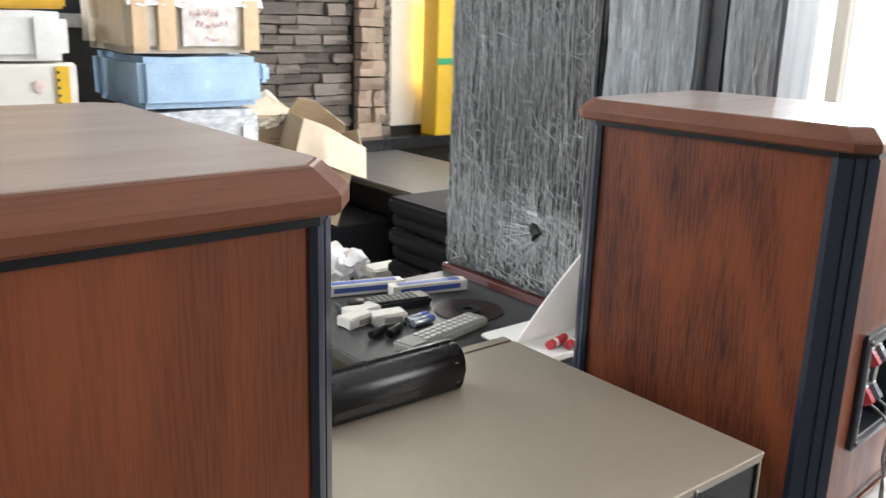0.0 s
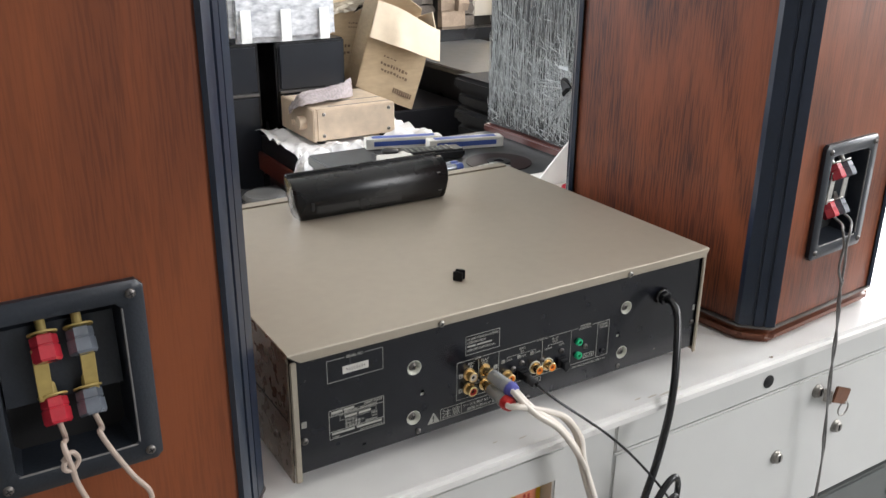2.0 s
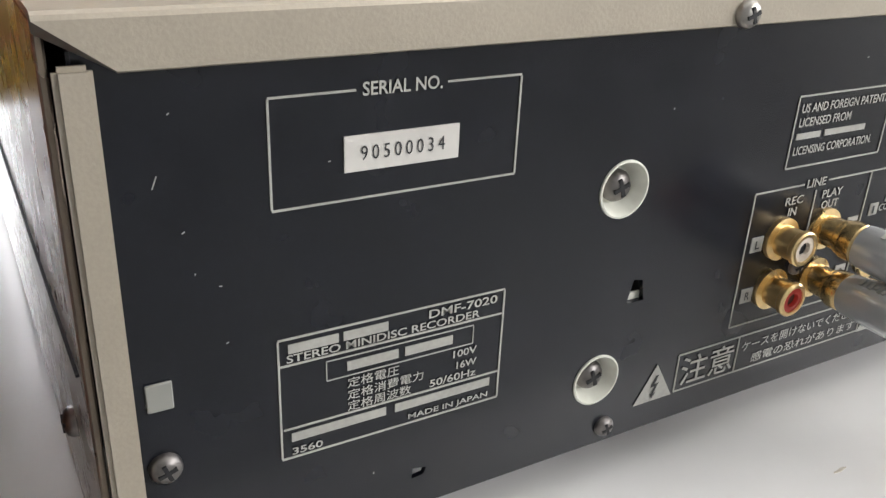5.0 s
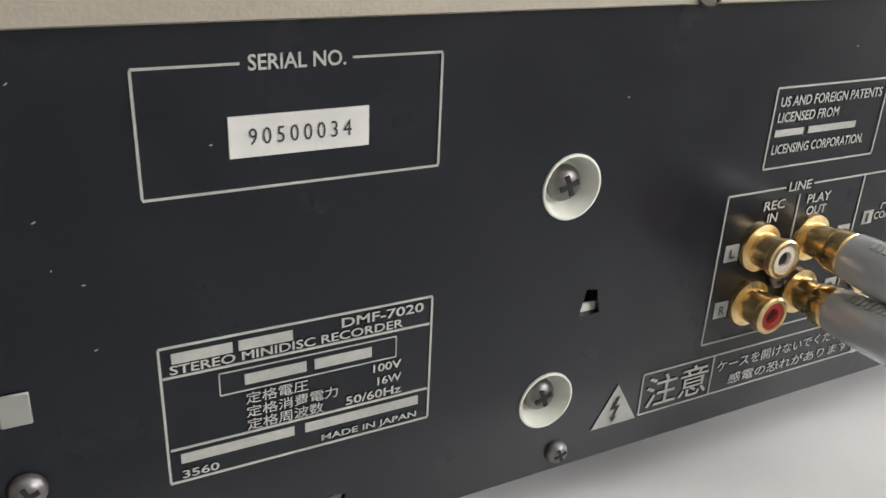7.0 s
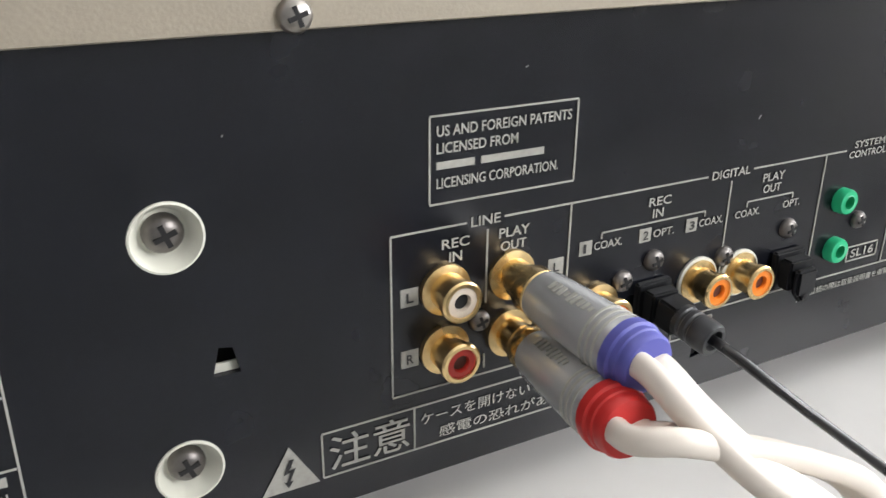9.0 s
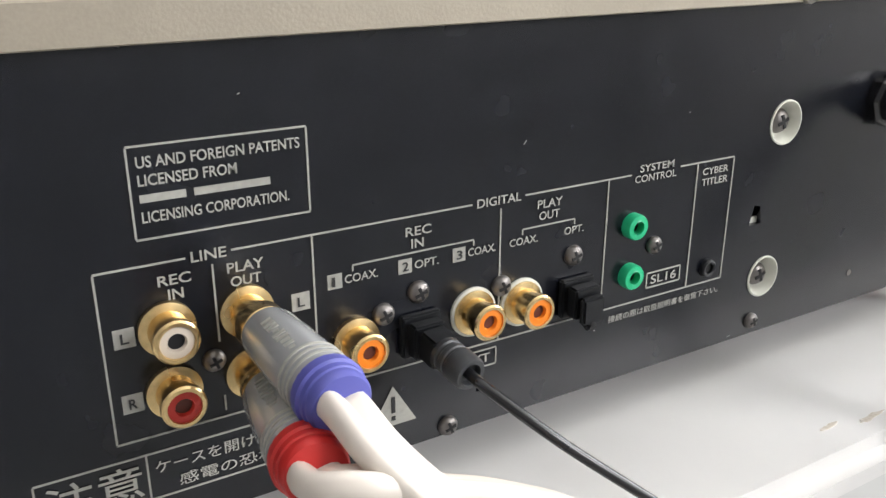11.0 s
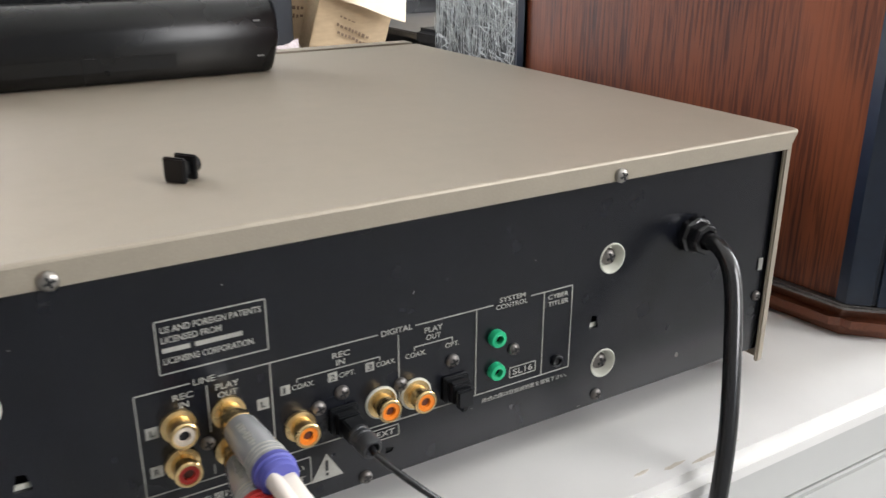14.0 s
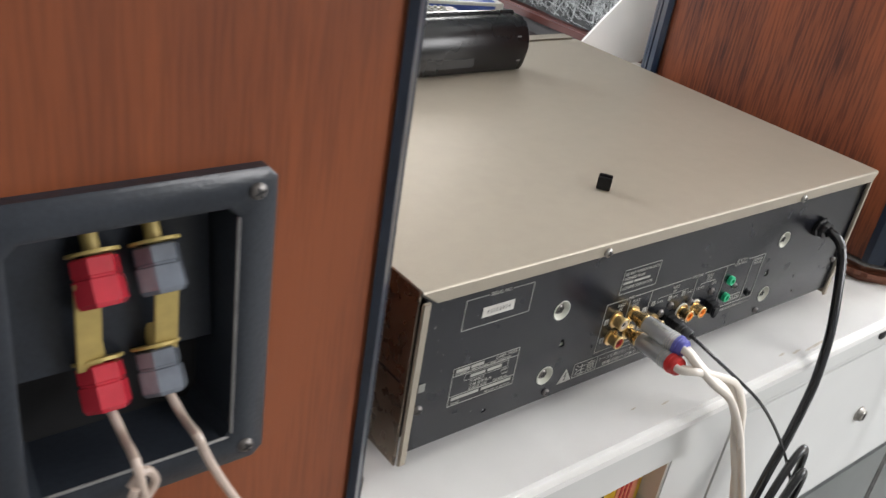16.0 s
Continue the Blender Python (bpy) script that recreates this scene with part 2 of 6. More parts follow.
FILM_PALE = material("pale_stretch_film", (0.36, 0.40, 0.415), 0.38, scale=70, second=(0.20, 0.225, 0.24), stretch=(1, 1, 0.03), bump=0.25, coat=0.15, detail=6)
FILM_DARK = material("stretch_film_over_dark_cloth", (0.085, 0.088, 0.086), 0.5, scale=60, second=(0.026, 0.028, 0.029), stretch=(1, 1, 0.30), bump=0.2, coat=0.0, spec=0.3, detail=6)
# pale colour carries the shine along creases of clear film
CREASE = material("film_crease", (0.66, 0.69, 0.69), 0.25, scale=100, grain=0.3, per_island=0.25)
BLACK_LACQUER = material("black_lacquer", (0.010, 0.010, 0.012), 0.28, scale=30, grain=0.2, coat=0.2)
CASE_BLACK = material("matt_black_case", (0.009, 0.009, 0.010), 0.7, spec=0.25, scale=90, grain=0.3, bump=0.1)
NAVY = material("dark_navy_panel", (0.009, 0.011, 0.016), 0.34, scale=30, grain=0.2)
DUSTY_BLACK = material("dusty_black_top", (0.055, 0.058, 0.058), 0.42, scale=35, grain=0.35, bump=0.1, stain=0.25)
DARK_GREY = material("dusty_dark_grey", (0.10, 0.098, 0.095), 0.45, scale=25, grain=0.25)
MAHOGANY = material("mahogany_edge", (0.10, 0.022, 0.014), 0.35, scale=60, grain=0.4, stretch=(1, 0.1, 1))
GOLD_METAL = material("gold_anodised_metal", (0.66, 0.53, 0.40), 0.42, metal=0.25, scale=300, grain=0.08)
FOAM = material("white_plastic_sheet", (0.80, 0.79, 0.75), 0.5, scale=30, grain=0.05)
CRUMPLE = material("crumpled_white_film", (0.78, 0.77, 0.77), 0.3, scale=60, grain=0.15, bump=0.5, coat=0.3)
STONE = material("grey_brown_ledger_stone", (0.24, 0.205, 0.175), 0.85, scale=34, second=(0.10, 0.082, 0.068), bump=0.8, per_object=0.45)
STONE_TAN = material("tan_ledger_stone", (0.46, 0.35, 0.255), 0.85, scale=28, second=(0.27, 0.20, 0.15), bump=0.8, per_object=0.28)
MORTAR = material("dark_mortar", (0.05, 0.044, 0.038), 0.95, scale=40, grain=0.3)
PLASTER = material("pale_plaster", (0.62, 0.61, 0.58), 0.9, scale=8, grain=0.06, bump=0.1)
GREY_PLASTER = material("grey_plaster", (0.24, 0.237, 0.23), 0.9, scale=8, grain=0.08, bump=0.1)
CEIL = material("ceiling_paint", (0.74, 0.73, 0.70), 0.9, scale=6, grain=0.04)
TILE = material("grey_floor_tile", (0.26, 0.26, 0.25), 0.4, scale=5, grain=0.15)
CREAM_FRAME = material("cream_window_frame", (0.66, 0.61, 0.53), 0.5, scale=20, grain=0.06)
GALV = material("galvanised_steel", (0.48, 0.51, 0.54), 0.4, metal=0.2, scale=30, grain=0.2)
GREY_CLOTH = material("grey_cloth", (0.26, 0.26, 0.26), 0.9, scale=200, grain=0.2, bump=0.3)
MAUVE_CLOTH = material("grey_mauve_cloth", (0.36, 0.31, 0.31), 0.9, scale=120, grain=0.35, bump=0.4)
REMOTE_GREY = material("warm_grey_remote", (0.26, 0.26, 0.235), 0.5, scale=200, grain=0.1)
PALE_KEY = material("pale_keys", (0.55, 0.56, 0.52), 0.5)
DISC = material("dark_glossy_disc", (0.022, 0.012, 0.012), 0.5, spec=0.25)
BLUE_INK = material("blue_print", (0.055, 0.10, 0.36), 0.45)
GREEN_LID = material("green_plastic", (0.03, 0.30, 0.12), 0.4)
BATTERY = material("battery_foil", (0.50, 0.53, 0.58), 0.25, metal=0.7)
GLASS = bpy.data.materials.new("window_glass")
GLASS.use_nodes = True
GLASS.node_tree.nodes["Principled BSDF"].inputs["Transmission Weight"].default_value = 1.0
GLASS.node_tree.nodes["Principled BSDF"].inputs["Roughness"].default_value = 0.0
GLASS.node_tree.nodes["Principled BSDF"].inputs["IOR"].default_value = 1.05
DAY = material("bright_day_haze", (1.0, 1.0, 1.0), 1.0, emit=2.2, stain=0.0)


# ---- building helpers ----
BASE = {}


def thing(name, base, label, category, group="", turn=None):
    """An empty at the base of a thing. Parts are given in world metres, or about the base when turn is given (degrees about z)."""
    ob = new(name)
    ob.empty_display_size = 0.05
    ob.matrix_world = pose(*base, 0, 0, turn or 0)
    BASE[ob.name] = Matrix.Identity(4) if turn is not None else pose(*base).inverted()
    return tagged(ob, label, category, group)


def mesh_of(bm, name, mat, angle=38.0):
    me = bpy.data.meshes.new(name)
    bmesh.ops.recalc_face_normals(bm, faces=bm.faces[:])
    bm.to_mesh(me)
    bm.free()
    for p in me.polygons:
        p.use_smooth = True
    me.set_sharp_from_angle(angle=radians(angle))
    me.materials.append(mat)
    return me


def part(name, bm, mat, parent=None, label="", kind="", angle=38.0):
    ob = new(name, mesh_of(bm, name, mat, angle))
    if parent is not None:
        ob.parent = parent
        if parent.type == "EMPTY":
            ob.matrix_parent_inverse = BASE[parent.name]
    return tagged(ob, label, kind=kind)


def solo(name, bm, mat, label, category, group="", kind=""):
    return tagged(part(name, bm, mat), label, category, group, kind)


def box(x0, x1, y0, y1, z0, z1, bev=0.0, seg=2, bm=None, m=None):
    bm = bm or bmesh.new()
    co = [(x, y, z) for z in (z0, z1) for x, y in ((x0, y0), (x1, y0), (x1, y1), (x0, y1))]
    v = [bm.verts.new(m @ Vector(c) if m else c) for c in co]
    f = [bm.faces.new([v[i] for i in q]) for q in ((3, 2, 1, 0), (4, 5, 6, 7), (0, 1, 5, 4), (1, 2, 6, 5), (2, 3, 7, 6), (3, 0, 4, 7))]
    if bev:
        bmesh.ops.bevel(bm, geom=list({e for q in f for e in q.edges}), offset=bev, segments=seg, affect="EDGES", clamp_overlap=True)
    return bm


def prism(outline, z0, z1, bev=0.0, seg=2, bm=None, inset_top=0.0):
    """An upright block over a plan outline (counter-clockwise)."""
    bm = bm or bmesh.new()
    cx, cy = sum(p[0] for p in outline) / len(outline), sum(p[1] for p in outline) / len(outline)
    k = 1 - inset_top
    lo = [bm.verts.new((x, y, z0)) for x, y in outline]
    hi = [bm.verts.new((cx + (x - cx) * k, cy + (y - cy) * k, z1)) for x, y in outline]
    n = len(outline)
    f = [bm.faces.new(lo[::-1]), bm.faces.new(hi)] + [bm.faces.new((lo[i], lo[(i + 1) % n], hi[(i + 1) % n], hi[i])) for i in range(n)]
    if bev:
        bmesh.ops.bevel(bm, geom=list({e for q in f for e in q.edges}), offset=bev, segments=seg, affect="EDGES", clamp_overlap=True)
    return bm


def lathe(profile, origin, way, seg=24, bm=None):
    """Rings of (radius, distance along way) joined into one skin; a radius of 0 closes it."""
    bm = bm or bmesh.new()
    q = Vector(way).normalized().to_track_quat("Z", "Y")
    o = Vector(origin)
    rings = []
    for r, h in profile:
        if r <= 0:
            rings.append([bm.verts.new(o + q @ Vector((0, 0, h)))])
        else:
            rings.append([bm.verts.new(o + q @ Vector((r * math.cos(a), r * math.sin(a), h))) for a in (2 * math.pi * i / seg for i in range(seg))])
    for a, b in zip(rings, rings[1:]):
        for i in range(seg):
            j = (i + 1) % seg
            if len(a) == 1 and len(b) == 1:
                continue
            if len(a) == 1:
                bm.faces.new((a[0], b[i], b[j]))
            elif len(b) == 1:
                bm.faces.new((a[i], a[j], b[0]))
            else:
                bm.faces.new((a[i], a[j], b[j], b[i]))
    return bm


def spline(pts, steps=8):
    p = [Vector(c) for c in pts]
    p = [2 * p[0] - p[1]] + p + [2 * p[-1] - p[-2]]
    out = []
    for i in range(1, len(p) - 2):
        a, b, c, d = p[i - 1:i + 3]
        for s in range(steps):
            t = s / steps
            out.append(0.5 * (2 * b + (c - a) * t + (2 * a - 5 * b + 4 * c - d) * t * t + (3 * b - a - 3 * c + d) * t ** 3))
    return out + [p[-2]]


def tube(pts, r, seg=10, steps=8, bm=None, flat=1.0, twin=0.0, groove=False):
    """A cable along smoothed points. twin: a second strand twisted round it at that distance; groove: a twin-lead section."""
    bm = bm or bmesh.new()
    way = spline(pts, steps)
    up = Vector((0.31, 0.2, 0.93))
    frames = []
    for i, c in enumerate(way):
        d = (way[min(i + 1, len(way) - 1)] - way[max(i - 1, 0)]).normalized()
        s = d.cross(up)
        s = s.normalized() if s.length > 1e-4 else Vector((1, 0, 0))
        up = s.cross(d).normalized()
        frames.append((c, s, up.copy()))
    for k in (range(2) if twin else range(1)):
        rings = []
        for i, (c, s, u) in enumerate(frames):
            if twin:
                a = i * 0.35 + k * math.pi
                c = c + (s * math.cos(a) + u * math.sin(a)) * twin
            if groove:
                rings.append([bm.verts.new(c + s * r * 1.3 * math.cos(t) + u * r * math.sin(t) * (0.32 + 0.9 * abs(math.cos(t)))) for t in (2 * math.pi * j / seg for j in range(seg))])
                continue
            rings.append([bm.verts.new(c + s * r * math.cos(t) + u * r * flat * math.sin(t)) for t in (2 * math.pi * j / seg for j in range(seg))])
        for a, b in zip(rings, rings[1:]):
            for j in range(seg):
                bm.faces.new((a[j], a[(j + 1) % seg], b[(j + 1) % seg], b[j]))
        bm.faces.new(rings[0][::-1]), bm.faces.new(rings[-1])
    return bm


def rough_up(bm, amount, scale, seed=0.0):
    for v in bm.verts:
        v.co += Vector(noise.noise_vector((v.co + Vector((seed, seed, seed))) * scale)) * amount
    return bm


def grid_box(x0, x1, y0, y1, z0, z1, step, amount, scale, bev=0.006, seed=0.0):
    """A box with a slightly lumpy skin, as a wrapped parcel has."""
    bm = box(x0, x1, y0, y1, z0, z1, bev)
    for _ in range(12):
        long = [e for e in bm.edges if e.calc_length() > step]
        if not long or len(bm.verts) > 6000:
            break
        bmesh.ops.subdivide_edges(bm, edges=long, cuts=1, use_grid_fill=True)
    return rough_up(bm, amount, scale, seed)


def sheet(fn, nu, nv, thick=0.0, bm=None):
    """A surface fn(u, v), u and v from 0 to 1, with a thickness along its normals."""
    bm = bm or bmesh.new()
    v = [[bm.verts.new(fn(i / nu, j / nv)) for j in range(nv + 1)] for i in range(nu + 1)]
    f = [bm.faces.new((v[i][j], v[i + 1][j], v[i + 1][j + 1], v[i][j + 1])) for i in range(nu) for j in range(nv)]
    if thick:
        bm.normal_update()
        bmesh.ops.solidify(bm, geom=f, thickness=thick)
    return bm


def lettering(s, x, z, w, h, y, mat, parent, name="lettering", turn=None, bold=0.016, gap=1.0):
    """Printed words in the upright plane y, scaled into w by h from their lower left corner. turn: a matrix for other planes."""
    cu = bpy.data.curves.new(name, "FONT")
    cu.body, cu.resolution_u, cu.offset, cu.space_character = s, 3, bold, gap
    tmp = new(name, cu)
    bpy.context.view_layer.update()
    me = bpy.data.meshes.new_from_object(tmp.evaluated_get(bpy.context.evaluated_depsgraph_get()))
    bpy.data.objects.remove(tmp)
    bpy.data.curves.remove(cu)
    co = [v.co.copy() for v in me.vertices]
    if not co:
        return part(name, box(x, x + w, y, y + 0.0001, z, z + h), mat, parent)
    ax, bx = min(c.x for c in co), max(c.x for c in co)
    az, bz = min(c.y for c in co), max(c.y for c in co)
    for v in me.vertices:
        p = Vector((x + (v.co.x - ax) * w / max(bx - ax, 1e-6), y, z + (v.co.y - az) * h / max(bz - az, 1e-6)))
        v.co = turn @ p if turn else p
    me.materials.clear()
    me.materials.append(mat)
    ob = new(name, me)
    ob.parent = parent
    if parent.type == "EMPTY":
        ob.matrix_parent_inverse = BASE[parent.name]
    return ob


def cross_screw(origin, way, r, parent, mat=None, name="screw"):
    """A pan-head screw; a raised near-black cross puts in the shade of its slot."""
    way = Vector(way).normalized()
    s = part(name, lathe([(r, -0.0004), (r, r * 0.25), (r * 0.82, r * 0.55), (r * 0.4, r * 0.72), (0, r * 0.75)], origin, way, 20), mat or DARK_STEEL, parent)
    bm = bmesh.new()
    m = Matrix.Translation(Vector(origin) + way * r * 0.62) @ way.to_track_quat("Z", "Y").to_matrix().to_4x4() @ pose(0, 0, 0, 0, 0, 20)
    box(-r * 0.58, r * 0.58, -r * 0.13, r * 0.13, 0, r * 0.16, bm=bm, m=m)
    box(-r * 0.13, r * 0.13, -r * 0.58, -r * 0.13, 0, r * 0.16, bm=bm, m=m)
    box(-r * 0.13, r * 0.13, r * 0.13, r * 0.58, 0, r * 0.16, bm=bm, m=m)
    part("slot_shade_cross", bm, RECESS, s)
    return s


# ---- room ----
TABLE = 0.75
def structure(name, bm, mat, label, category):
    return solo(name, bm, mat, label, category, kind="structure")

structure("floor", box(-2.6, 2.8, -2.4, 3.4, -0.1, 0.0), TILE, "grey tiled floor of a cluttered shop", "floor")
structure("ceiling", box(-2.6, 2.8, -2.4, 3.4, 2.75, 2.85), CEIL, "plain white painted ceiling", "ceiling")
# west and south walls are unseen; their plaster is darkened to lower bounce light
structure("wall_west", box(-2.6, -2.5, -2.3, 3.3, 0, 2.75), GREY_PLASTER, "unseen grey side wall, kept dark to cut bounce light", "wall")
bm = box(-2.6, 2.8, -2.4, -2.3, 0, 0.85)
box(-2.6, 2.8, -2.4, -2.3, 2.6, 2.75, bm=bm)
box(-2.6, 0.85, -2.4, -2.3, 0.85, 2.6, bm=bm)
box(2.65, 2.8, -2.4, -2.3, 0.85, 2.6, bm=bm)
structure("wall_south", bm, GREY_PLASTER, "unseen grey wall with a wide window, kept dark to cut bounce", "wall")
bm = box(2.7, 2.8, -2.3, 3.3, 0, 0.85)
box(2.7, 2.8, -2.3, 3.3, 2.55, 2.75, bm=bm)
box(2.7, 2.8, -2.3, -0.75, 0.85, 2.55, bm=bm)
box(2.7, 2.8, 2.25, 3.3, 0.85, 2.55, bm=bm)
structure("wall_east", bm, PLASTER, "pale wall with a wide bright window", "wall")
bm = box(-0.5, 2.02, 3.2, 3.3, 0, 2.75)
# unseen opening on the left, cut for the added back light
box(-2.5, -2.2, 3.2, 3.3, 0, 2.75, bm=bm)
box(-2.2, -0.5, 3.2, 3.3, 0, 0.9, bm=bm)
box(-2.2, -0.5, 3.2, 3.3, 2.6, 2.75, bm=bm)
box(2.02, 2.7, 3.2, 3.3, 0, 0.70, bm=bm)
box(2.02, 2.7, 3.2, 3.3, 2.6, 2.75, bm=bm)
structure("wall_north", bm, MORTAR, "dark wall clad with stacked ledger stone", "wall")
structure("backdrop", box(4.6, 4.62, -3.0, 5.0, -0.5, 4.0), DAY, "bright hazy daylight outside the window", "backdrop")

# east window: frame, mullions, panes
win = thing("window_1", (2.75, 0.75, 0.85), "wide window with pale frame and clear panes", "window")
tagged(win, kind="structure")
for y0, y1 in ((-0.75, -0.69), (0.42, 0.47), (1.27, 1.32), (2.19, 2.25)):
    part("mullion", box(2.72, 2.78, y0, y1, 0.85, 2.55, 0.004), CREAM_FRAME, win)
for z0, z1 in ((0.85, 0.92), (2.48, 2.55)):
    part("rail", box(2.725, 2.775, -0.69, 2.19, z0, z1, 0.003), CREAM_FRAME, win)
for y0, y1 in ((-0.688, 0.418), (0.472, 1.268), (1.322, 2.188)):
    pane = part("pane", box(2.745, 2.75, y0, y1, 0.922, 2.478), GLASS, win)
    pane.visible_shadow = False
win2 = thing("window_2", (2.3, 3.25, 0.86), "narrow bright window with a cream frame", "window")
tagged(win2, kind="structure")
for x0, x1 in ((2.02, 2.255), (2.62, 2.70)):
    part("mullion", box(x0, x1, 3.16, 3.26, 0.70, 2.6, 0.006), CREAM_FRAME, win2)
part("sill", box(2.256, 2.619, 3.16, 3.27, 0.70, 0.74, 0.005), CREAM_FRAME, win2)
pane = part("pane", box(2.257, 2.618, 3.22, 3.225, 0.74, 2.6), GLASS, win2)
pane.visible_shadow = False
structure("backdrop_north", box(1.2, 4.0, 4.6, 4.62, -0.5, 4.0), DAY, "bright daylight outside the narrow window", "backdrop")

# ---- table ----
table = thing("white_table", (0.5, 0.2, 0), "long white counter table with marbled laminate top", "table")
top = part("tabletop", box(-1.1, 1.35, -0.0475, 0.43, 0.735, TABLE, 0.005, 4), WHITE_TOP, table)
part("apron", box(-1.08, 0.0215, -0.040, -0.014, 0.698, 0.7325, 0.002), WHITE_UNIT, table)
part("divider", box(0.0225, 0.095, -0.026, 0.42, 0.0, 0.7325, 0.001), WHITE_UNIT, table)
part("shelf_board", box(-1.08, 0.0215, -0.02, 0.42, 0.40, 0.42, 0.002), WHITE_UNIT, table)
part("end_panel", box(-1.1, -1.082, -0.03, 0.42, 0, 0.7325, 0.002), WHITE_UNIT, table)
part("back_panel", box(-1.08, 1.3, 0.4225, 0.43, 0.0, 0.7325), WHITE_UNIT, table)

random.seed(31)
for cx, cy, r in ((-0.205, -0.0400, 0.0055), (-0.262, -0.0395, 0.0022), (0.29, -0.0415, 0.003)):
    pts = [(cx + r * random.uniform(0.7, 1.2) * math.cos(a), cy + 0.45 * r * random.uniform(0.7, 1.2) * math.sin(a)) for a in (i * math.pi / 5 for i in range(10))]
    part("chip", prism(pts, TABLE - 0.001, TABLE + 0.0003), CHIP, table, "chipped beige spot")
for cx, cy, a, b in ((0.150, -0.0385, 0.017, 0.0011), (0.127, -0.0365, 0.007, 0.0009), (0.112, -0.0335, 0.004, 0.0008), (-0.02, -0.030, 0.005, 0.0005), (-0.045, -0.024, 0.003, 0.0004)):
    pts = [(cx + a * random.uniform(0.6, 1.2) * math.cos(t), cy + b * random.uniform(0.5, 1.3) * math.sin(t) + 0.05 * a * math.cos(t)) for t in (i * math.pi / 7 for i in range(14))]
    part("scuff", prism(pts, TABLE - 0.001, TABLE + 0.0003), SCUFF, table, "brownish worn scuff")
drawers = thing("drawer_unit", (0.65, 0.1, 0), "white drawer unit with locks under the table", "drawer unit")
part("carcass", box(0.0965, 1.3, -0.008, 0.42, 0.502, 0.7325, 0.001), WHITE_UNIT, drawers)
part("top_rail", box(0.0965, 1.3, -0.026, -0.0085, 0.691, 0.7325, 0.0015), WHITE_UNIT, drawers)
front = part("drawer_front", box(0.0965, 0.62, -0.026, -0.0085, 0.508, 0.6885, 0.002), WHITE_UNIT, drawers)
part("drawer_front", box(0.623, 1.3, -0.026, -0.0085, 0.508, 0.6885, 0.002), WHITE_UNIT, drawers)
part("hole_plug", lathe([(0.0075, 0), (0.0075, 0.0012), (0.006, 0.002), (0, 0.0022)], (0.314, -0.026, 0.7065), (0, -1, 0)), RECESS, drawers, "black round hole plug")
for cx, cz in ((0.349, 0.598), (0.405, 0.668), (0.455, 0.605)):
    lock = part("lock", lathe([(0.0085, -0.001), (0.0085, 0.0015), (0.007, 0.0028), (0.0065, 0.0052), (0.0055, 0.006), (0, 0.006)], (cx, -0.026, cz), (0, -1, 0)), STEEL, drawers, "round steel lock")
    part("keyway", box(cx - 0.0012, cx + 0.0012, -0.0325, -0.0319, cz - 0.004, cz + 0.004), RECESS, lock)
tag = thing("key_fob", (0.42, -0.04, 0.65), "brown leather key fob with ring hanging from a lock", "key fob")
part("tag", box(-0.019, 0.019, -0.0015, 0.0015, -0.010, 0.010, 0.001, m=pose(0.430, -0.041, 0.662, 0, 24, 8)), LEATHER, tag)
part("ring", tube([(0.440 + 0.009 * math.cos(a), -0.0405, 0.641 + 0.009 * math.sin(a)) for a in (i * math.pi / 6 for i in range(13))], 0.0009, 6, 3), STEEL, tag)
part("key", box(0.4035, 0.4065, -0.046, -0.036, 0.660, 0.676, 0.0005), STEEL, tag)
grey = thing("grey_cabinet", (0.65, 0.2, 0), "grey metal drawer cabinet under the white drawers", "cabinet")
part("body", box(0.0965, 1.28, -0.006, 0.415, 0.0, 0.50, 0.003), GREY_UNIT, grey)
part("drawer_front", box(0.0975, 0.66, -0.022, -0.0065, 0.26, 0.495, 0.003), GREY_UNIT, grey)
part("drawer_front", box(0.664, 1.27, -0.022, -0.0065, 0.26, 0.495, 0.003), GREY_UNIT, grey)
part("drawer_front", box(0.0975, 0.66, -0.022, -0.0065, 0.02, 0.255, 0.003), GREY_UNIT, grey)
part("lock", lathe([(0.009, 0), (0.009, 0.003), (0, 0.004)], (0.62, -0.022, 0.45), (0, -1, 0)), STEEL, grey)

# ---- yellow carton and taped carton in the open bay ----
carton = thing("yellow_carton", (-0.06, 0.05, 0.612), "yellow printed food carton with a nutrition panel", "carton")
YC0, YC1, YZ0, YY = -0.182, 0.0205, 0.612, -0.010
body = part("body", box(YC0, YC1, YY, 0.08, YZ0, 0.70, 0.0012), YELLOW_CARD, carton)
FX0, FX1 = -0.111, -0.053
panel = part("facts_panel", box(FX0, FX1, YY - 0.0006, YY - 0.0001, YZ0 + 0.005, 0.690), STICKER, carton)
lettering("ent Facts", 0, 0, 0.056, 0.0095, 0, BLACK_INK, carton, turn=Matrix.Translation((FX1 - 0.0125, YY - 0.001, 0.6755)) @ pose(0, 0, 0, 0, 90, 0))
bm = bmesh.new()
for x in (0.001, 0.0095, 0.018, 0.0265, 0.0335):
    box(FX0 + x, FX0 + x + 0.0005, YY - 0.0012, YY - 0.0007, YZ0 + 0.008, 0.688, bm=bm)
box(FX0 + 0.0405, FX0 + 0.0418, YY - 0.0012, YY - 0.0007, YZ0 + 0.008, 0.688, bm=bm)
part("rules", bm, BLACK_INK, carton, kind="stuff")
bm, red, amber = bmesh.new(), bmesh.new(), bmesh.new()
random.seed(4)


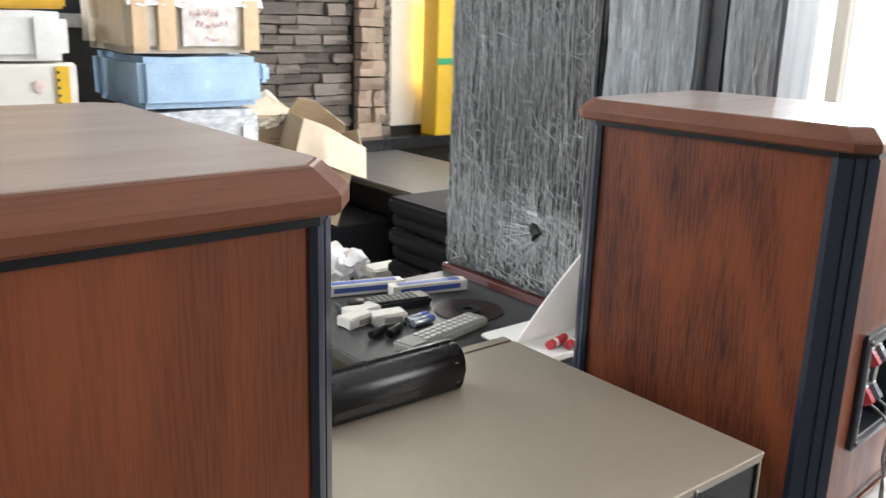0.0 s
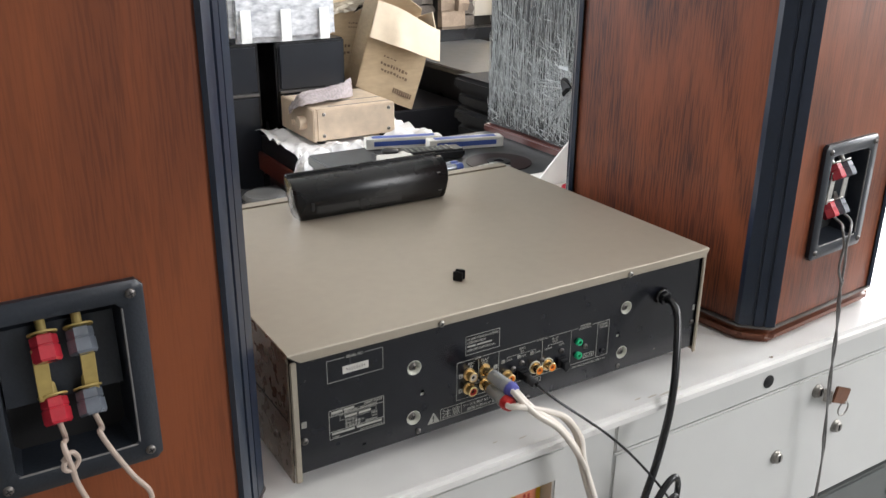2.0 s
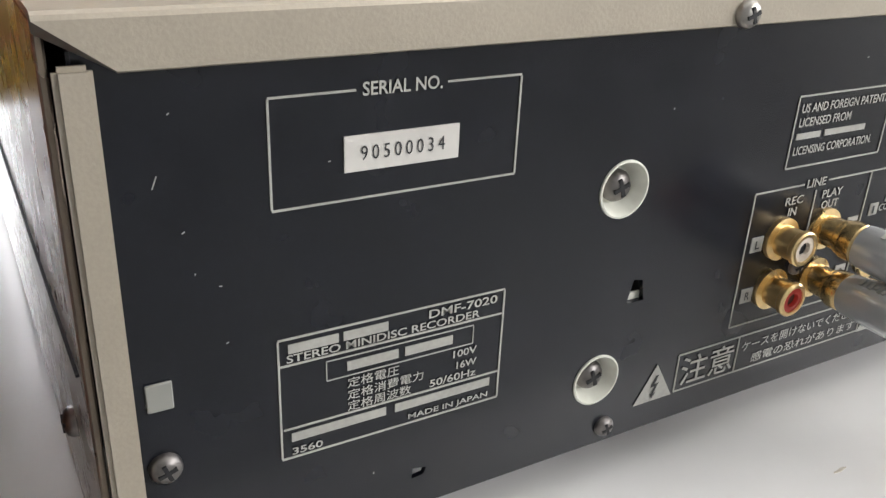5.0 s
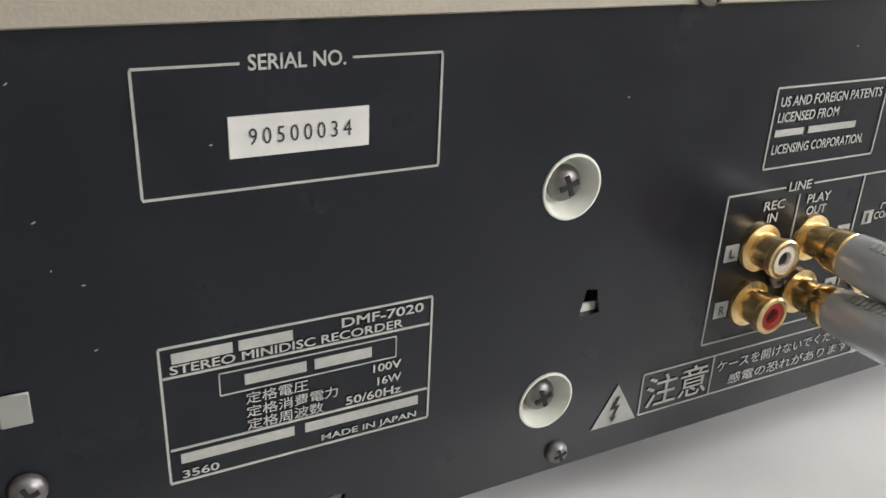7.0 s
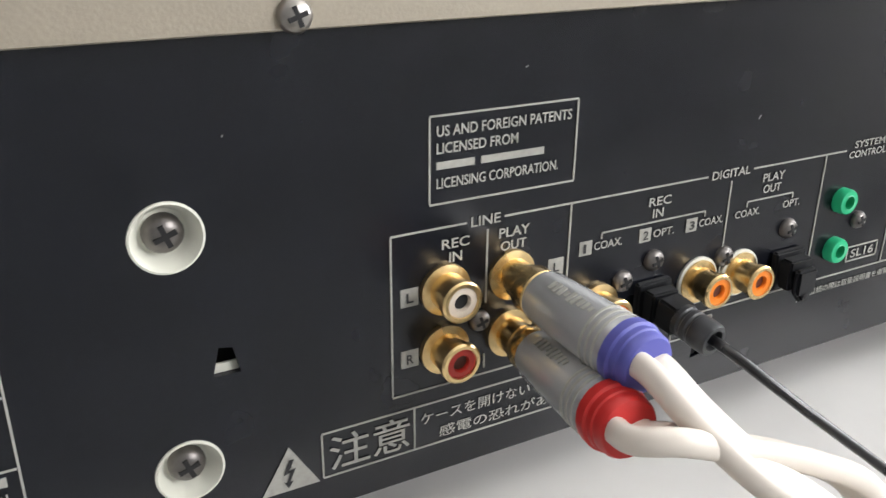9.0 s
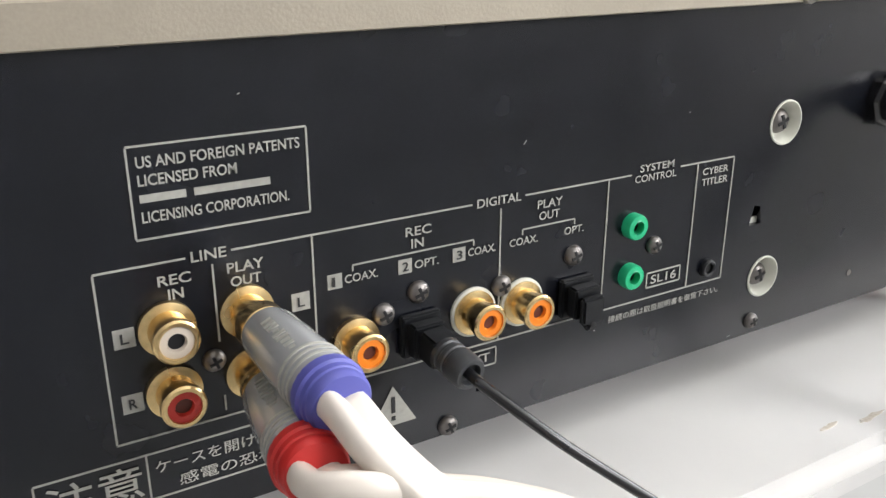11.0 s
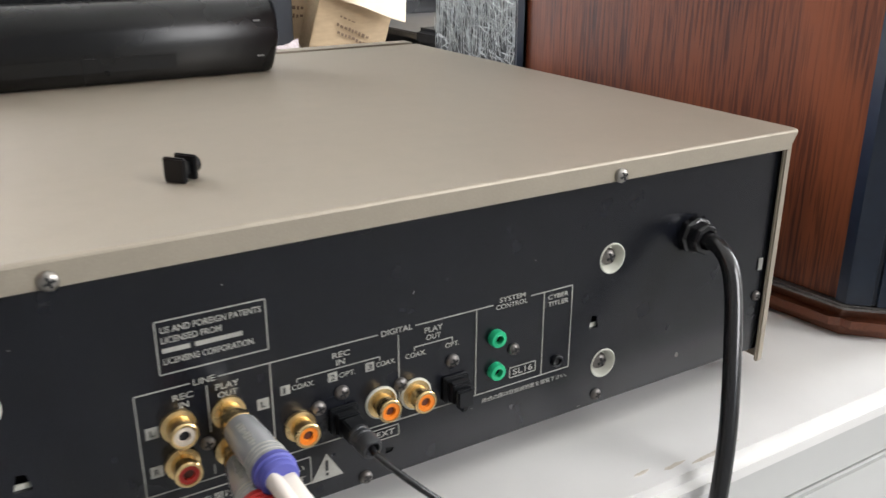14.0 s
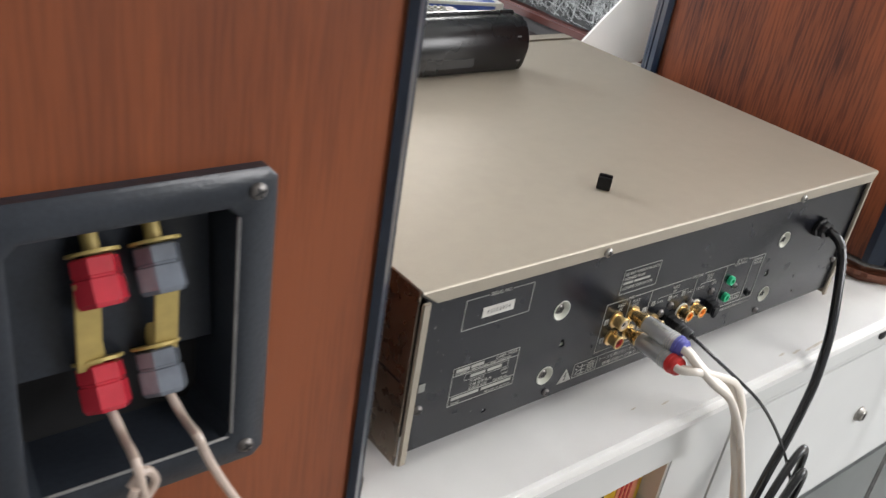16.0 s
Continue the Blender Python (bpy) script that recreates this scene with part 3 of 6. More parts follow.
def words(x, w, z0, z1, b):
    """One upright line of tiny illegible words."""
    z = z0
    while z < z1:
        h = random.uniform(0.0012, 0.0035)
        box(x, x + w, YY - 0.0012, YY - 0.0007, z, min(z + h, z1), bm=b)
        z += h + 0.0008

for x, z0, z1 in ((0.0045, 0.012, 0.018), (0.0045, 0.034, 0.058), (0.013, 0.012, 0.016), (0.013, 0.040, 0.062), (0.0215, 0.012, 0.018), (0.0215, 0.030, 0.064), (0.030, 0.014, 0.034), (0.037, 0.010, 0.026)):
    words(FX0 + x, 0.0013, YZ0 + z0, YZ0 + z1, bm)
for x, z0, z1 in ((-0.129, 0.010, 0.060), (-0.1255, 0.014, 0.066), (-0.122, 0.008, 0.055), (-0.150, 0.012, 0.050), (-0.045, 0.022, 0.068), (-0.0415, 0.030, 0.070)):
    words(x, 0.0012, YZ0 + z0, YZ0 + z1, amber)
words(-0.0275, 0.0018, YZ0 + 0.034, YZ0 + 0.066, bm)
part("small_print", bm, BLACK_INK, carton, "illegible black small print", "stuff")
part("pale_print", amber, BROWN_INK, carton, "illegible brown small print", "stuff")
part("claim_patch", box(-0.010, 0.014, YY - 0.0006, YY - 0.0001, YZ0 + 0.004, 0.676), PINK_INK, carton)
for x in (-0.006, -0.001, 0.004):
    words(x, 0.0024, YZ0 + 0.012, YZ0 + (0.050 if x < -0.003 else 0.058), red)
part("claim_print", red, RED_INK, carton, "illegible red print", "stuff")
part("end_flap", box(0.0207, 0.0219, -0.025, 0.03, 0.632, 0.70, 0.0003, 1), WHITE_CARD, carton, "white inner end flap")
tc = thing("taped_carton", (-0.1, 0, 0.421), "brown carton covered with shiny clear tape", "carton")
part("body", grid_box(-0.55, 0.0195, -0.115, 0.33, 0.421, 0.608, 0.05, 0.003, 14, 0.004), TAPED, tc)
part("front_fold", grid_box(0.0200, 0.068, -0.113, -0.032, 0.43, 0.607, 0.03, 0.004, 18, 0.004, 2), TAPED, tc, "crumpled taped corner")
random.seed(8)
bm = bmesh.new()
for i in range(26):
    a = (random.uniform(-0.2, 0.045), random.uniform(-0.11, -0.04))
    m = pose(a[0], a[1], 0.6105, random.uniform(-4, 4), random.uniform(-4, 4), random.uniform(0, 180))
    box(-0.03, 0.03, -0.0006, 0.0006, 0, 0.0012, bm=bm, m=m)
part("tape_creases", bm, CREASE, tc, kind="stuff")
def flap(u, v):
    return Vector((-0.06 + 0.07 * u, -0.112 + 0.02 * v + 0.006 * math.sin(5 * u), 0.613 + 0.012 * math.sin(3 * u + 2 * v) * v + 0.004))
part("loose_film", sheet(flap, 8, 5, 0.0006), CRUMPLE, tc, "loose end of white film")

# ---- loudspeakers ----
def loudspeaker(base, turn, label, rise=0.0, wood=WOOD, link=None, link_label="yellow brass link bar", plate_box=(-0.056, 0.0445, 0.0915, 0.2185)):
    """A two-way cabinet: local x across, y to the front (away from the terminals), z up."""
    sp = thing("loudspeaker", base, label, "loudspeaker", "pair of loudspeakers", turn)
    W, D, c, e = 0.235, 0.312, 0.0225, 0.0265
    x0, x1, z0, z1 = plate_box
    t = 0.0135
    def plan(w, d, a, b, back=0.0):
        """Back edge at y = 0, corners cut by a across and b along."""
        return [(-w / 2 + a, -back), (w / 2 - a, -back), (w / 2, b - back), (w / 2, d - b), (w / 2 - a, d), (-w / 2 + a, d), (-w / 2, d - b), (-w / 2, b - back)]
    bm = prism(plan(W - 0.003, D - 0.003, c, e), 0.020, 0.398 + rise)
    rear_face = min(bm.faces, key=lambda f: f.calc_center_median().y)
    outer = sorted(rear_face.verts, key=lambda v: math.atan2(v.co.z - 0.2, v.co.x))
    bm.faces.remove(rear_face)
    # the rear board is cut out for the terminal cup
    inner = [bm.verts.new((x, outer[0].co.y, z)) for x, z in ((x0 + 0.006, z0 + 0.006), (x1 - 0.006, z0 + 0.006), (x1 - 0.006, z1 - 0.006), (x0 + 0.006, z1 - 0.006))]
    for k in range(4):
        bm.faces.new((outer[k], outer[(k + 1) % 4], inner[(k + 1) % 4], inner[k]))
    part("cabinet", bm, wood, sp)
    part("base_plinth", prism(plan(W + 0.006, D + 0.006, c, e + 0.001, 0.003), 0.0, 0.0165, 0.006, 4), PLINTH_WOOD, sp)
    part("base_groove", prism(plan(W + 0.007, D + 0.007, c, e, 0.0035), 0.0167, 0.0196, 0.001, 2), DARK_STEEL, sp)
    part("cap_groove", prism(plan(W + 0.005, D + 0.005, c, e, 0.003), 0.398 + rise, 0.403 + rise), BLACK_PLASTIC, sp)
    cap = plan(W + 0.010, D + 0.014, 0.0165, 0.0185, 0.008)
    cx = sum(p[0] for p in cap) / 8
    cy = sum(p[1] for p in cap) / 8
    bm = bmesh.new()
    rings = [[bm.verts.new((cx + (x - cx) * (1 - k), cy + (y - cy) * (1 - k), z + rise)) for x, y in cap] for k, z in ((0.012, 0.403), (0.0, 0.405), (0.0, 0.4120), (0.010, 0.4145), (0.075, 0.4245), (0.085, 0.4252))]
    for a, b in zip(rings, rings[1:]):
        for i in range(8):
            bm.faces.new((a[i], a[(i + 1) % 8], b[(i + 1) % 8], b[i]))
    bm.faces.new(rings[0][::-1]), bm.faces.new(rings[-1])
    part("cap", bm, WOOD_CAP, sp, angle=9.0)
    part("cap_top", prism([(cx + (x - cx) * 0.905, cy + (y - cy) * 0.905) for x, y in cap], 0.4252 + rise, 0.4258 + rise), DUSTY_SHEEN_CAP, sp, "cap top with dust and window sheen in its colour")
    # ribbed dark posts on the four cut corners: one moulded profile each
    ln = math.hypot(c, e)
    for sx, y0, turn_z in ((1, 0, 0), (-1, 0, 0), (1, D, 180), (-1, D, 180)):
        a = Vector((sx * (W / 2 - c), 0 if not turn_z else D))
        b = Vector((sx * W / 2, e if not turn_z else D - e))
        d = (b - a) / ln
        out = Vector((d.y, -d.x))
        if out.y * (1 if not turn_z else -1) > 0:
            out = -out
        prof = [(-0.003, -0.001), (-0.003, 0.003), (0.003, 0.0042), (0.0075, 0.0042), (0.008, 0.0022), (0.0098, 0.0022), (0.0103, 0.0046), (0.0185, 0.0046), (0.019, 0.0024), (0.0208, 0.0024), (0.0213, 0.0040), (ln - 0.001, 0.0036), (ln + 0.003, -0.001)]
        bm = bmesh.new()
        lo, hi = [[bm.verts.new((*(a + d * s + out * h), z)) for s, h in prof] for z in (0.0202, 0.3978 + rise)]
        n = len(prof)
        for i in range(n):
            bm.faces.new((lo[i], lo[(i + 1) % n], hi[(i + 1) % n], hi[i]))
        bm.faces.new(lo), bm.faces.new(hi[::-1])
        part("corner_post", bm, POST, sp, "ribbed dark plastic corner post")
    # terminal cup: frame with an open recess
    bm = bmesh.new()
    def ring(k, y):
        r = 0.004
        return [bm.verts.new((x, y, z)) for x, z in ((x0 + k + r, z0 + k), (x1 - k - r, z0 + k), (x1 - k, z0 + k + r), (x1 - k, z1 - k - r), (x1 - k - r, z1 - k), (x0 + k + r, z1 - k), (x0 + k, z1 - k - r), (x0 + k, z0 + k + r))]
    rings = [ring(0, 0.001), ring(0, -0.0045), ring(0.0012, -0.0058), ring(t - 0.002, -0.0058), ring(t, -0.0046), ring(t + 0.0015, 0.0120), ring(t + 0.003, 0.0235)]
    for a, b in zip(rings, rings[1:]):
        for i in range(8):
            bm.faces.new((a[i], a[(i + 1) % 8], b[(i + 1) % 8], b[i]))
    plate = part("terminal_plate", bm, PLATE, sp, "black plastic terminal plate")
    # back of the cup is near-black, its depth of shade given by colour
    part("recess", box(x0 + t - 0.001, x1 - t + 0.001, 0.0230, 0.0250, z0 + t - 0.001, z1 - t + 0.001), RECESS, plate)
    # sloping ledge that carries the posts, the well below it stays open
    zu, zl, xa, xb = z1 - t - 0.011, z0 + t + 0.040, x0 + t + 0.0026, x1 - t - 0.0026
    bm = bmesh.new()
    lo, hi = [[bm.verts.new((x, y, z)) for y, z in ((0.0229, zu + 0.004), (0.0150, zu), (0.0100, zl), (0.0229, zl - 0.003))] for x in (xa, xb)]
    for k in range(4):
        bm.faces.new((lo[k], lo[(k + 1) % 4], hi[(k + 1) % 4], hi[k]))
    bm.faces.new(lo), bm.faces.new(hi[::-1])
    part("ledge", bm, PLATE, plate)
    # paler tube on the lower and right edges only, a highlight laid in by colour
    bm = tube([(x0 + t + 0.0005, -0.0046, z0 + t + 0.0003), (x1 - t - 0.001, -0.0046, z0 + t + 0.0003), (x1 - t - 0.0003, -0.0046, z0 + t + 0.003), (x1 - t - 0.0003, -0.0046, z1 - t - 0.004)], 0.0007, 6, 3)
    part("lip", bm, GREY_CABLE, plate, "inner lip with its shine put into a paler grey")
    for sx in (x0 + 0.008, x1 - 0.008):
        for sz in (z0 + 0.008, z1 - 0.008):
            cross_screw((sx, -0.0055, sz), (0, -1, 0), 0.0032, plate)
    # posts point down and out: a brass washer on top, a faceted clear knob below it
    way = Vector((0, -0.56, -0.83)).normalized()
    mid = (z0 + z1) / 2 - 0.155
    for sx, bx, mat, lab in ((-0.0138, -0.0178, RED_KNOB, "clear red terminal knob"), (0.0065, 0.0085, GREY_KNOB, "smoky grey terminal knob")):
        for sz in (0.1905, 0.1480):
            o = Vector((sx, 0.0085, sz + mid))
            part("terminal_knob", lathe([(0.0068, 0.0015), (0.0079, 0.0022), (0.0081, 0.0074), (0.0076, 0.0078), (0.0076, 0.0084), (0.0084, 0.0088), (0.0084, 0.0165), (0.0072, 0.0180), (0.0030, 0.0182), (0, 0.0174)], o, way, 6), mat, plate, lab, angle=20.0)
            part("washer", lathe([(0, -0.0004), (0.0086, -0.0004), (0.0088, 0.0001), (0.0086, 0.0008), (0.0060, 0.0009)], o, way, 18), link or BRASS_LINK, plate)
            part("post", lathe([(0.0030, -0.0080), (0.0030, 0.0010), (0, 0.0010)], o, way, 12), link or BRASS_LINK, plate)
        part("link_bar", box(-0.0043, 0.0043, 0, 0.0014, 0, 0.036, 0.0004, 1, m=pose(bx, 0.0034, 0.1475 + mid, 3)), link or BRASS_LINK, plate, link_label)
    # bass driver and grille side, seen from behind only as a dark front
    part("front_baffle", box(-W / 2 + c, W / 2 - c, D - 0.001, D + 0.004, 0.034, 0.394 + rise, 0.002), BLACK_PLASTIC, sp)
    return sp

SPL = (-0.3665, -0.033, TABLE + 0.0005)
left = loudspeaker(SPL, 0.5, "red-brown veneered bookshelf loudspeaker showing its terminals, knotted pinkish cable", 0.009)
SPR = (0.4075, -0.011, TABLE + 0.0005)
right = loudspeaker(SPR, 5.2, "red-brown veneered bookshelf loudspeaker standing beside the recorder, grey cable", -0.008, WOOD_COARSE, SILVER_LINK, "silvery link bar", (-0.0525, 0.0475, 0.0850, 0.2105))

# ---- minidisc deck ----
deck = thing("minidisc_recorder", (0, 0.17, TABLE), "champagne metal hi-fi recorder with blue-black rear panel", "hi-fi deck")
mm = 0.001


def fill_with_holes(outline, holes, y):
    """A flat panel in the plane y with openings, from outlines of (x, z)."""
    bm = bmesh.new()
    edges = []
    for loop in [outline] + holes:
        vs = [bm.verts.new((x, y, z)) for x, z in loop]
        edges += [bm.edges.new((vs[i], vs[(i + 1) % len(vs)])) for i in range(len(vs))]
    bmesh.ops.triangle_fill(bm, edges=edges, use_beauty=True, use_dissolve=False)
    return bm


def circle(cx, cz, r, n=28):
    return [(cx + r * math.cos(2 * math.pi * i / n), cz + r * math.sin(2 * math.pi * i / n)) for i in range(n)]


def pz(v):
    return TABLE + v * mm

CUPS = ((-111.4, 80.2), (-112.2, 33.2), (119, 80), (118, 33))
holes = [circle(x * mm, pz(z), 6.1 * mm) for x, z in CUPS]
SLOTS = ((-103.5, 54.5, 1), (111.5, 53.5, -1))
for x, z, s in SLOTS:
    holes.append([(x * mm + dx * mm, pz(z + dz)) for dx, dz in ((-2.6, -2.9), (2.6, -2.9), (1.4, 2.5), (-1.2, 3.0))])
for x, z in ((-158.5, 23.5), (16.0, 25.0)):
    holes.append([(x * mm + dx * mm, pz(z + dz)) for dx, dz in ((-1.6, -1.3), (1.2, -1.0), (1.8, 0.6), (-1.4, 1.3))])
bm = fill_with_holes([(-0.2165, pz(14.5)), (0.2165, pz(14.5)), (0.2165, pz(116)), (-0.2165, pz(116))], holes, 0.0)
ext = bmesh.ops.extrude_face_region(bm, geom=bm.faces[:])
bmesh.ops.translate(bm, verts=[v for v in ext["geom"] if isinstance(v, bmesh.types.BMVert)], vec=(0, 0.0012, 0))
rear = part("rear_panel", bm, PANEL, deck, "blue-black painted steel rear panel with pale print")
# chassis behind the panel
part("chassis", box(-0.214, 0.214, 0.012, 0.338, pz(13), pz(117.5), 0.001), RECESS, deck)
bm = bmesh.new()
for x, z, s in SLOTS:
    box((x - 2.6) * mm, (x + 2.6) * mm, 0.0016, 0.0022, pz(z - 3), pz(z - 1.2), bm=bm)
part("chassis_tabs", bm, CUP, deck, "pale tabs seen in the slots", "stuff")
# lid: top sheet, rear lip, side cheeks
def lid_profile():
    pts = [(-0.0030, 113.3), (-0.0034, 113.6), (-0.0034, 120.9), (-0.0030, 121.6), (-0.0022, 122.0), (-0.0010, 122.15)]
    return pts
bm = bmesh.new()
prof = lid_profile() + [(0.336, 122.15), (0.336, 120.9), (0.0, 120.9), (-0.0016, 119.0), (-0.0022, 113.3)]
lo = [bm.verts.new((-0.2205 + (0.010 if z < 114 else 0.0), y, pz(z))) for y, z in prof]
hi = [bm.verts.new((0.2205 - (0.004 if z < 114 else 0.0), y, pz(z))) for y, z in prof]
n = len(prof)
for i in range(n):
    bm.faces.new((lo[i], lo[(i + 1) % n], hi[(i + 1) % n], hi[i]))
bm.faces.new(lo), bm.faces.new(hi[::-1])
lid = part("lid", bm, CHAMPAGNE, deck, "champagne metallic painted lid", angle=14.0)
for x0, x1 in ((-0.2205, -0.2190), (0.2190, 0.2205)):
    part("side_cheek", box(x0, x1, -0.0006, 0.336, pz(8), pz(120.6), 0.0004, 1), CHEEK_SHADED, deck)
for x0, x1 in ((-0.2189, -0.2135), (0.2145, 0.2189)):
    part("rear_flange", box(x0, x1, -0.0030, -0.0007, pz(8), pz(114.5 if x0 < 0 else 117), 0.0008), CHAMPAGNE, deck)
part("side_seam", box(-0.2212, -0.2206, 0.004, 0.33, pz(62.4), pz(63.0)), RECESS, deck)
for y, z in ((0.030, 37), (0.29, 37)):
    cross_screw((-0.2205, y, pz(z)), (-1, 0, 0), 0.0032, deck)
    cross_screw((0.2205, y, pz(z)), (1, 0, 0), 0.0032, deck)
part("front_panel", box(-0.2215, 0.2215, 0.3365, 0.356, pz(8), pz(123.0), 0.003, 3), CHAMPAGNE, deck, "thick champagne front panel")
for fx in (-0.17, 0.17):
    for fy in (0.05, 0.30):
        part("foot", lathe([(0.020, 0), (0.022, 0.002), (0.022, 0.0125), (0, 0.0128)], (fx, fy, TABLE + 0.0002), (0, 0, 1)), BLACK_PLASTIC, deck)
# recessed ivory cups with screws
for x, z in CUPS:
    cup = part("cup", lathe([(6.6 * mm, -0.0006), (6.5 * mm, 0.0004), (6.1 * mm, 0.0005), (5.6 * mm, -0.0006), (4.6 * mm, -0.0030), (4.2 * mm, -0.0034), (0, -0.0034)], (x * mm, 0, pz(z)), (0, -1, 0), 32), CUP, deck, "ivory plastic cup")
    cross_screw((x * mm, 0.0032, pz(z)), (0, -1, 0), 0.0036, cup)
for x, z, r in ((-108, 19, 2.6), (115, 19, 2.5), (6, 17, 2.6), (-209.5, 43, 3.0), (-11, 51, 2.7), (-2, 54.5, 2.7), (21, 51, 2.7), (43, 54.5, 2.7), (71, 52, 2.5), (211, 43, 2.4), (-49.5, 50, 2.4)):
    cross_screw((x * mm, 0, pz(z)), (0, -1, 0), r * mm, deck)
for x in (-88, 117):
    cross_screw((x * mm, -0.0034, pz(115.8)), (0, -1, 0), 3.0 * mm, deck, STEEL)
part("slot_label", box(-0.2115, -0.2070, -0.0007, -0.0001, pz(55), pz(60.5), 0.0002, 1), REMOTE_GREY, deck, "small bare metal tab")
part("slot_label", box(0.2095, 0.2125, -0.0007, -0.0001, pz(56), pz(62), 0.0002, 1), REMOTE_GREY, deck, "small bare metal tab")
part("pin_hole", lathe([(0.0011, 0), (0.0011, 0.0002), (0, 0.0002)], (0.162, 0, pz(25)), (0, -1, 0), 12), DARK_STEEL, deck)

# small bare scratches and specks in the paint
bm = bmesh.new()
for x, z, ln, a in ((-206.5, 95.5, 2.2, 68), (-177.8, 95.2, 0.5, 10), (-202.8, 86.6, 0.6, 30), (-197.5, 76.0, 0.5, 0), (-201.5, 79.0, 0.3, 80), (-100.5, 96.5, 0.4, 60), (-203.5, 106.0, 0.5, 40), (-197.0, 65.0, 0.5, 20), (-169.0, 27.0, 0.6, 70), (27.0, 85.5, 1.2, 55), (80.0, 87.0, 0.5, 10), (-40.0, 103.0, 0.6, 25), (52.0, 31.2, 0.4, 15), (106.0, 15.8, 1.4, 6)):
    box(-ln * mm / 2, ln * mm / 2, -0.00012, -0.00002, -0.00008, 0.00008, bm=bm, m=pose(x * mm, 0, pz(z), 0, -a, 0))
part("paint_scratches", bm, INK, deck, "tiny pale scratches in the paint", "stuff")

# sockets
def phono(x, z, insert, parent=deck, name="phono_socket"):
    s = part(name, lathe([(5.6 * mm, -0.0002), (5.6 * mm, 0.0012), (4.9 * mm, 0.0014), (4.0 * mm, 0.0016), (4.0 * mm, 0.00592), (4.5 * mm, 0.00651), (4.5 * mm, 0.00770), (4.1 * mm, 0.00814), (3.4 * mm, 0.00814), (3.3 * mm, 0.00770)], (x * mm, 0, pz(z)), (0, -1, 0), 32), GOLD, parent, "gold-plated phono socket")
    part("insert", lathe([(3.3 * mm, 0.00770), (1.9 * mm, 0.00784), (1.7 * mm, 0.00740), (1.7 * mm, 0.004), (0, 0.004)], (x * mm, 0, pz(z)), (0, -1, 0), 24), insert, s)
    # dark disc set near the mouth for the shade inside the bore
    part("bore", lathe([(1.69 * mm, 0.00681), (0, 0.00681)], (x * mm, 0, pz(z)), (0, -1, 0), 16), RECESS if insert is WHITE_INSERT else BORE, s)
    return s

for x, z, ins in ((-58, 59.3, WHITE_INSERT), (-58, 45.5, RED_INSERT), (-42, 59.3, WHITE_INSERT), (-42, 45.5, RED_INSERT), (-18, 46.3, ORANGE_INSERT), (13, 46, ORANGE_INSERT), (27.3, 45.3, ORANGE_INSERT)):
    phono(x, z, ins)
for x, z in ((13, 46), (27.3, 45.3)):
    part("washer", lathe([(6.3 * mm, -0.0001), (6.3 * mm, 0.0006), (6.0 * mm, 0.0008), (5.5 * mm, 0.0008)], (x * mm, 0, pz(z)), (0, -1, 0), 28), CUP, deck, "cream plastic washer")
for x, z in ((62.5, 59), (62.5, 45)):
    s = part("mini_jack", lathe([(3.5 * mm, -0.0002), (3.5 * mm, 0.0022), (3.2 * mm, 0.0028), (2.1 * mm, 0.0028), (1.8 * mm, 0.003), (1.8 * mm, 0.0005)], (x * mm, 0, pz(z)), (0, -1, 0), 28), GREEN_INSERT, deck, "green mini-jack socket")
    part("bore", lathe([(1.8 * mm, 0.0006), (0, 0.0006)], (x * mm, 0, pz(z)), (0, -1, 0), 16), RECESS, s)
s = part("mini_jack", lathe([(2.6 * mm, -0.0002), (2.6 * mm, 0.0012), (2.2 * mm, 0.0016), (1.6 * mm, 0.0014), (1.5 * mm, 0.0004)], (92.7 * mm, 0, pz(41)), (0, -1, 0), 24), BLACK_PLASTIC, deck, "black mini-jack socket")
part("bore", lathe([(1.5 * mm, 0.0005), (0, 0.0005)], (92.7 * mm, 0, pz(41)), (0, -1, 0), 16), RECESS, s)
# optical sockets
for x, z in ((-2, 44.5), (44, 43.5)):
    o = part("optical_socket", box((x - 5.2) * mm, (x + 5.2) * mm, -0.0022, -0.0001, pz(z - 5.2), pz(z + 5.2), 0.0005), BLACK_PLASTIC, deck)
    part("neck", box((x - 4) * mm, (x + 4) * mm, -0.0060, -0.0023, pz(z - 4.3), pz(z + 4), 0.0005), BLACK_PLASTIC, o)
bm = box(40.6 * mm, 47.6 * mm, -0.0085, -0.0062, pz(38.2), pz(45.6), 0.0007)
box(42.0 * mm, 45.4 * mm, -0.0086, -0.0061, pz(36.6), pz(38.6), 0.0007, bm=bm)
dust = part("dust_cap", bm, BLACK_PLASTIC, deck, "black dust cap in the optical socket")
part("eyelet", lathe([(0.0009, 0), (0, 0.0003)], (43.7 * mm, -0.0087, pz(38.4)), (0, -1, 0), 12), RECESS, dust)
# mains cord grommet
gr = part("cord_grommet", box(-0.0052, 0.0052, -0.0040, 0, -0.0062, 0.0062, 0.0024, m=pose(0.1635, -0.0001, pz(82.5)) @ Matrix.Diagonal((1.3, 1.0, 1.25, 1))), BLACK_CABLE, deck, "black cord grommet")
part("collar", lathe([(8.3 * mm, 0), (8.3 * mm, 0.0030), (7.6 * mm, 0.0040), (7.2 * mm, 0.0042), (7.0 * mm, 0.0078), (6.2 * mm, 0.0092), (4.6 * mm, 0.0094), (4.3 * mm, 0.0070)], (0.1635, -0.0006, pz(82.5)), (-0.08, -1, 0.0), 8), BLACK_CABLE, gr, angle=25.0)

# print on the rear panel: fine rules, then words (millimetres from the panel's middle and the table)
INKY = -0.00025


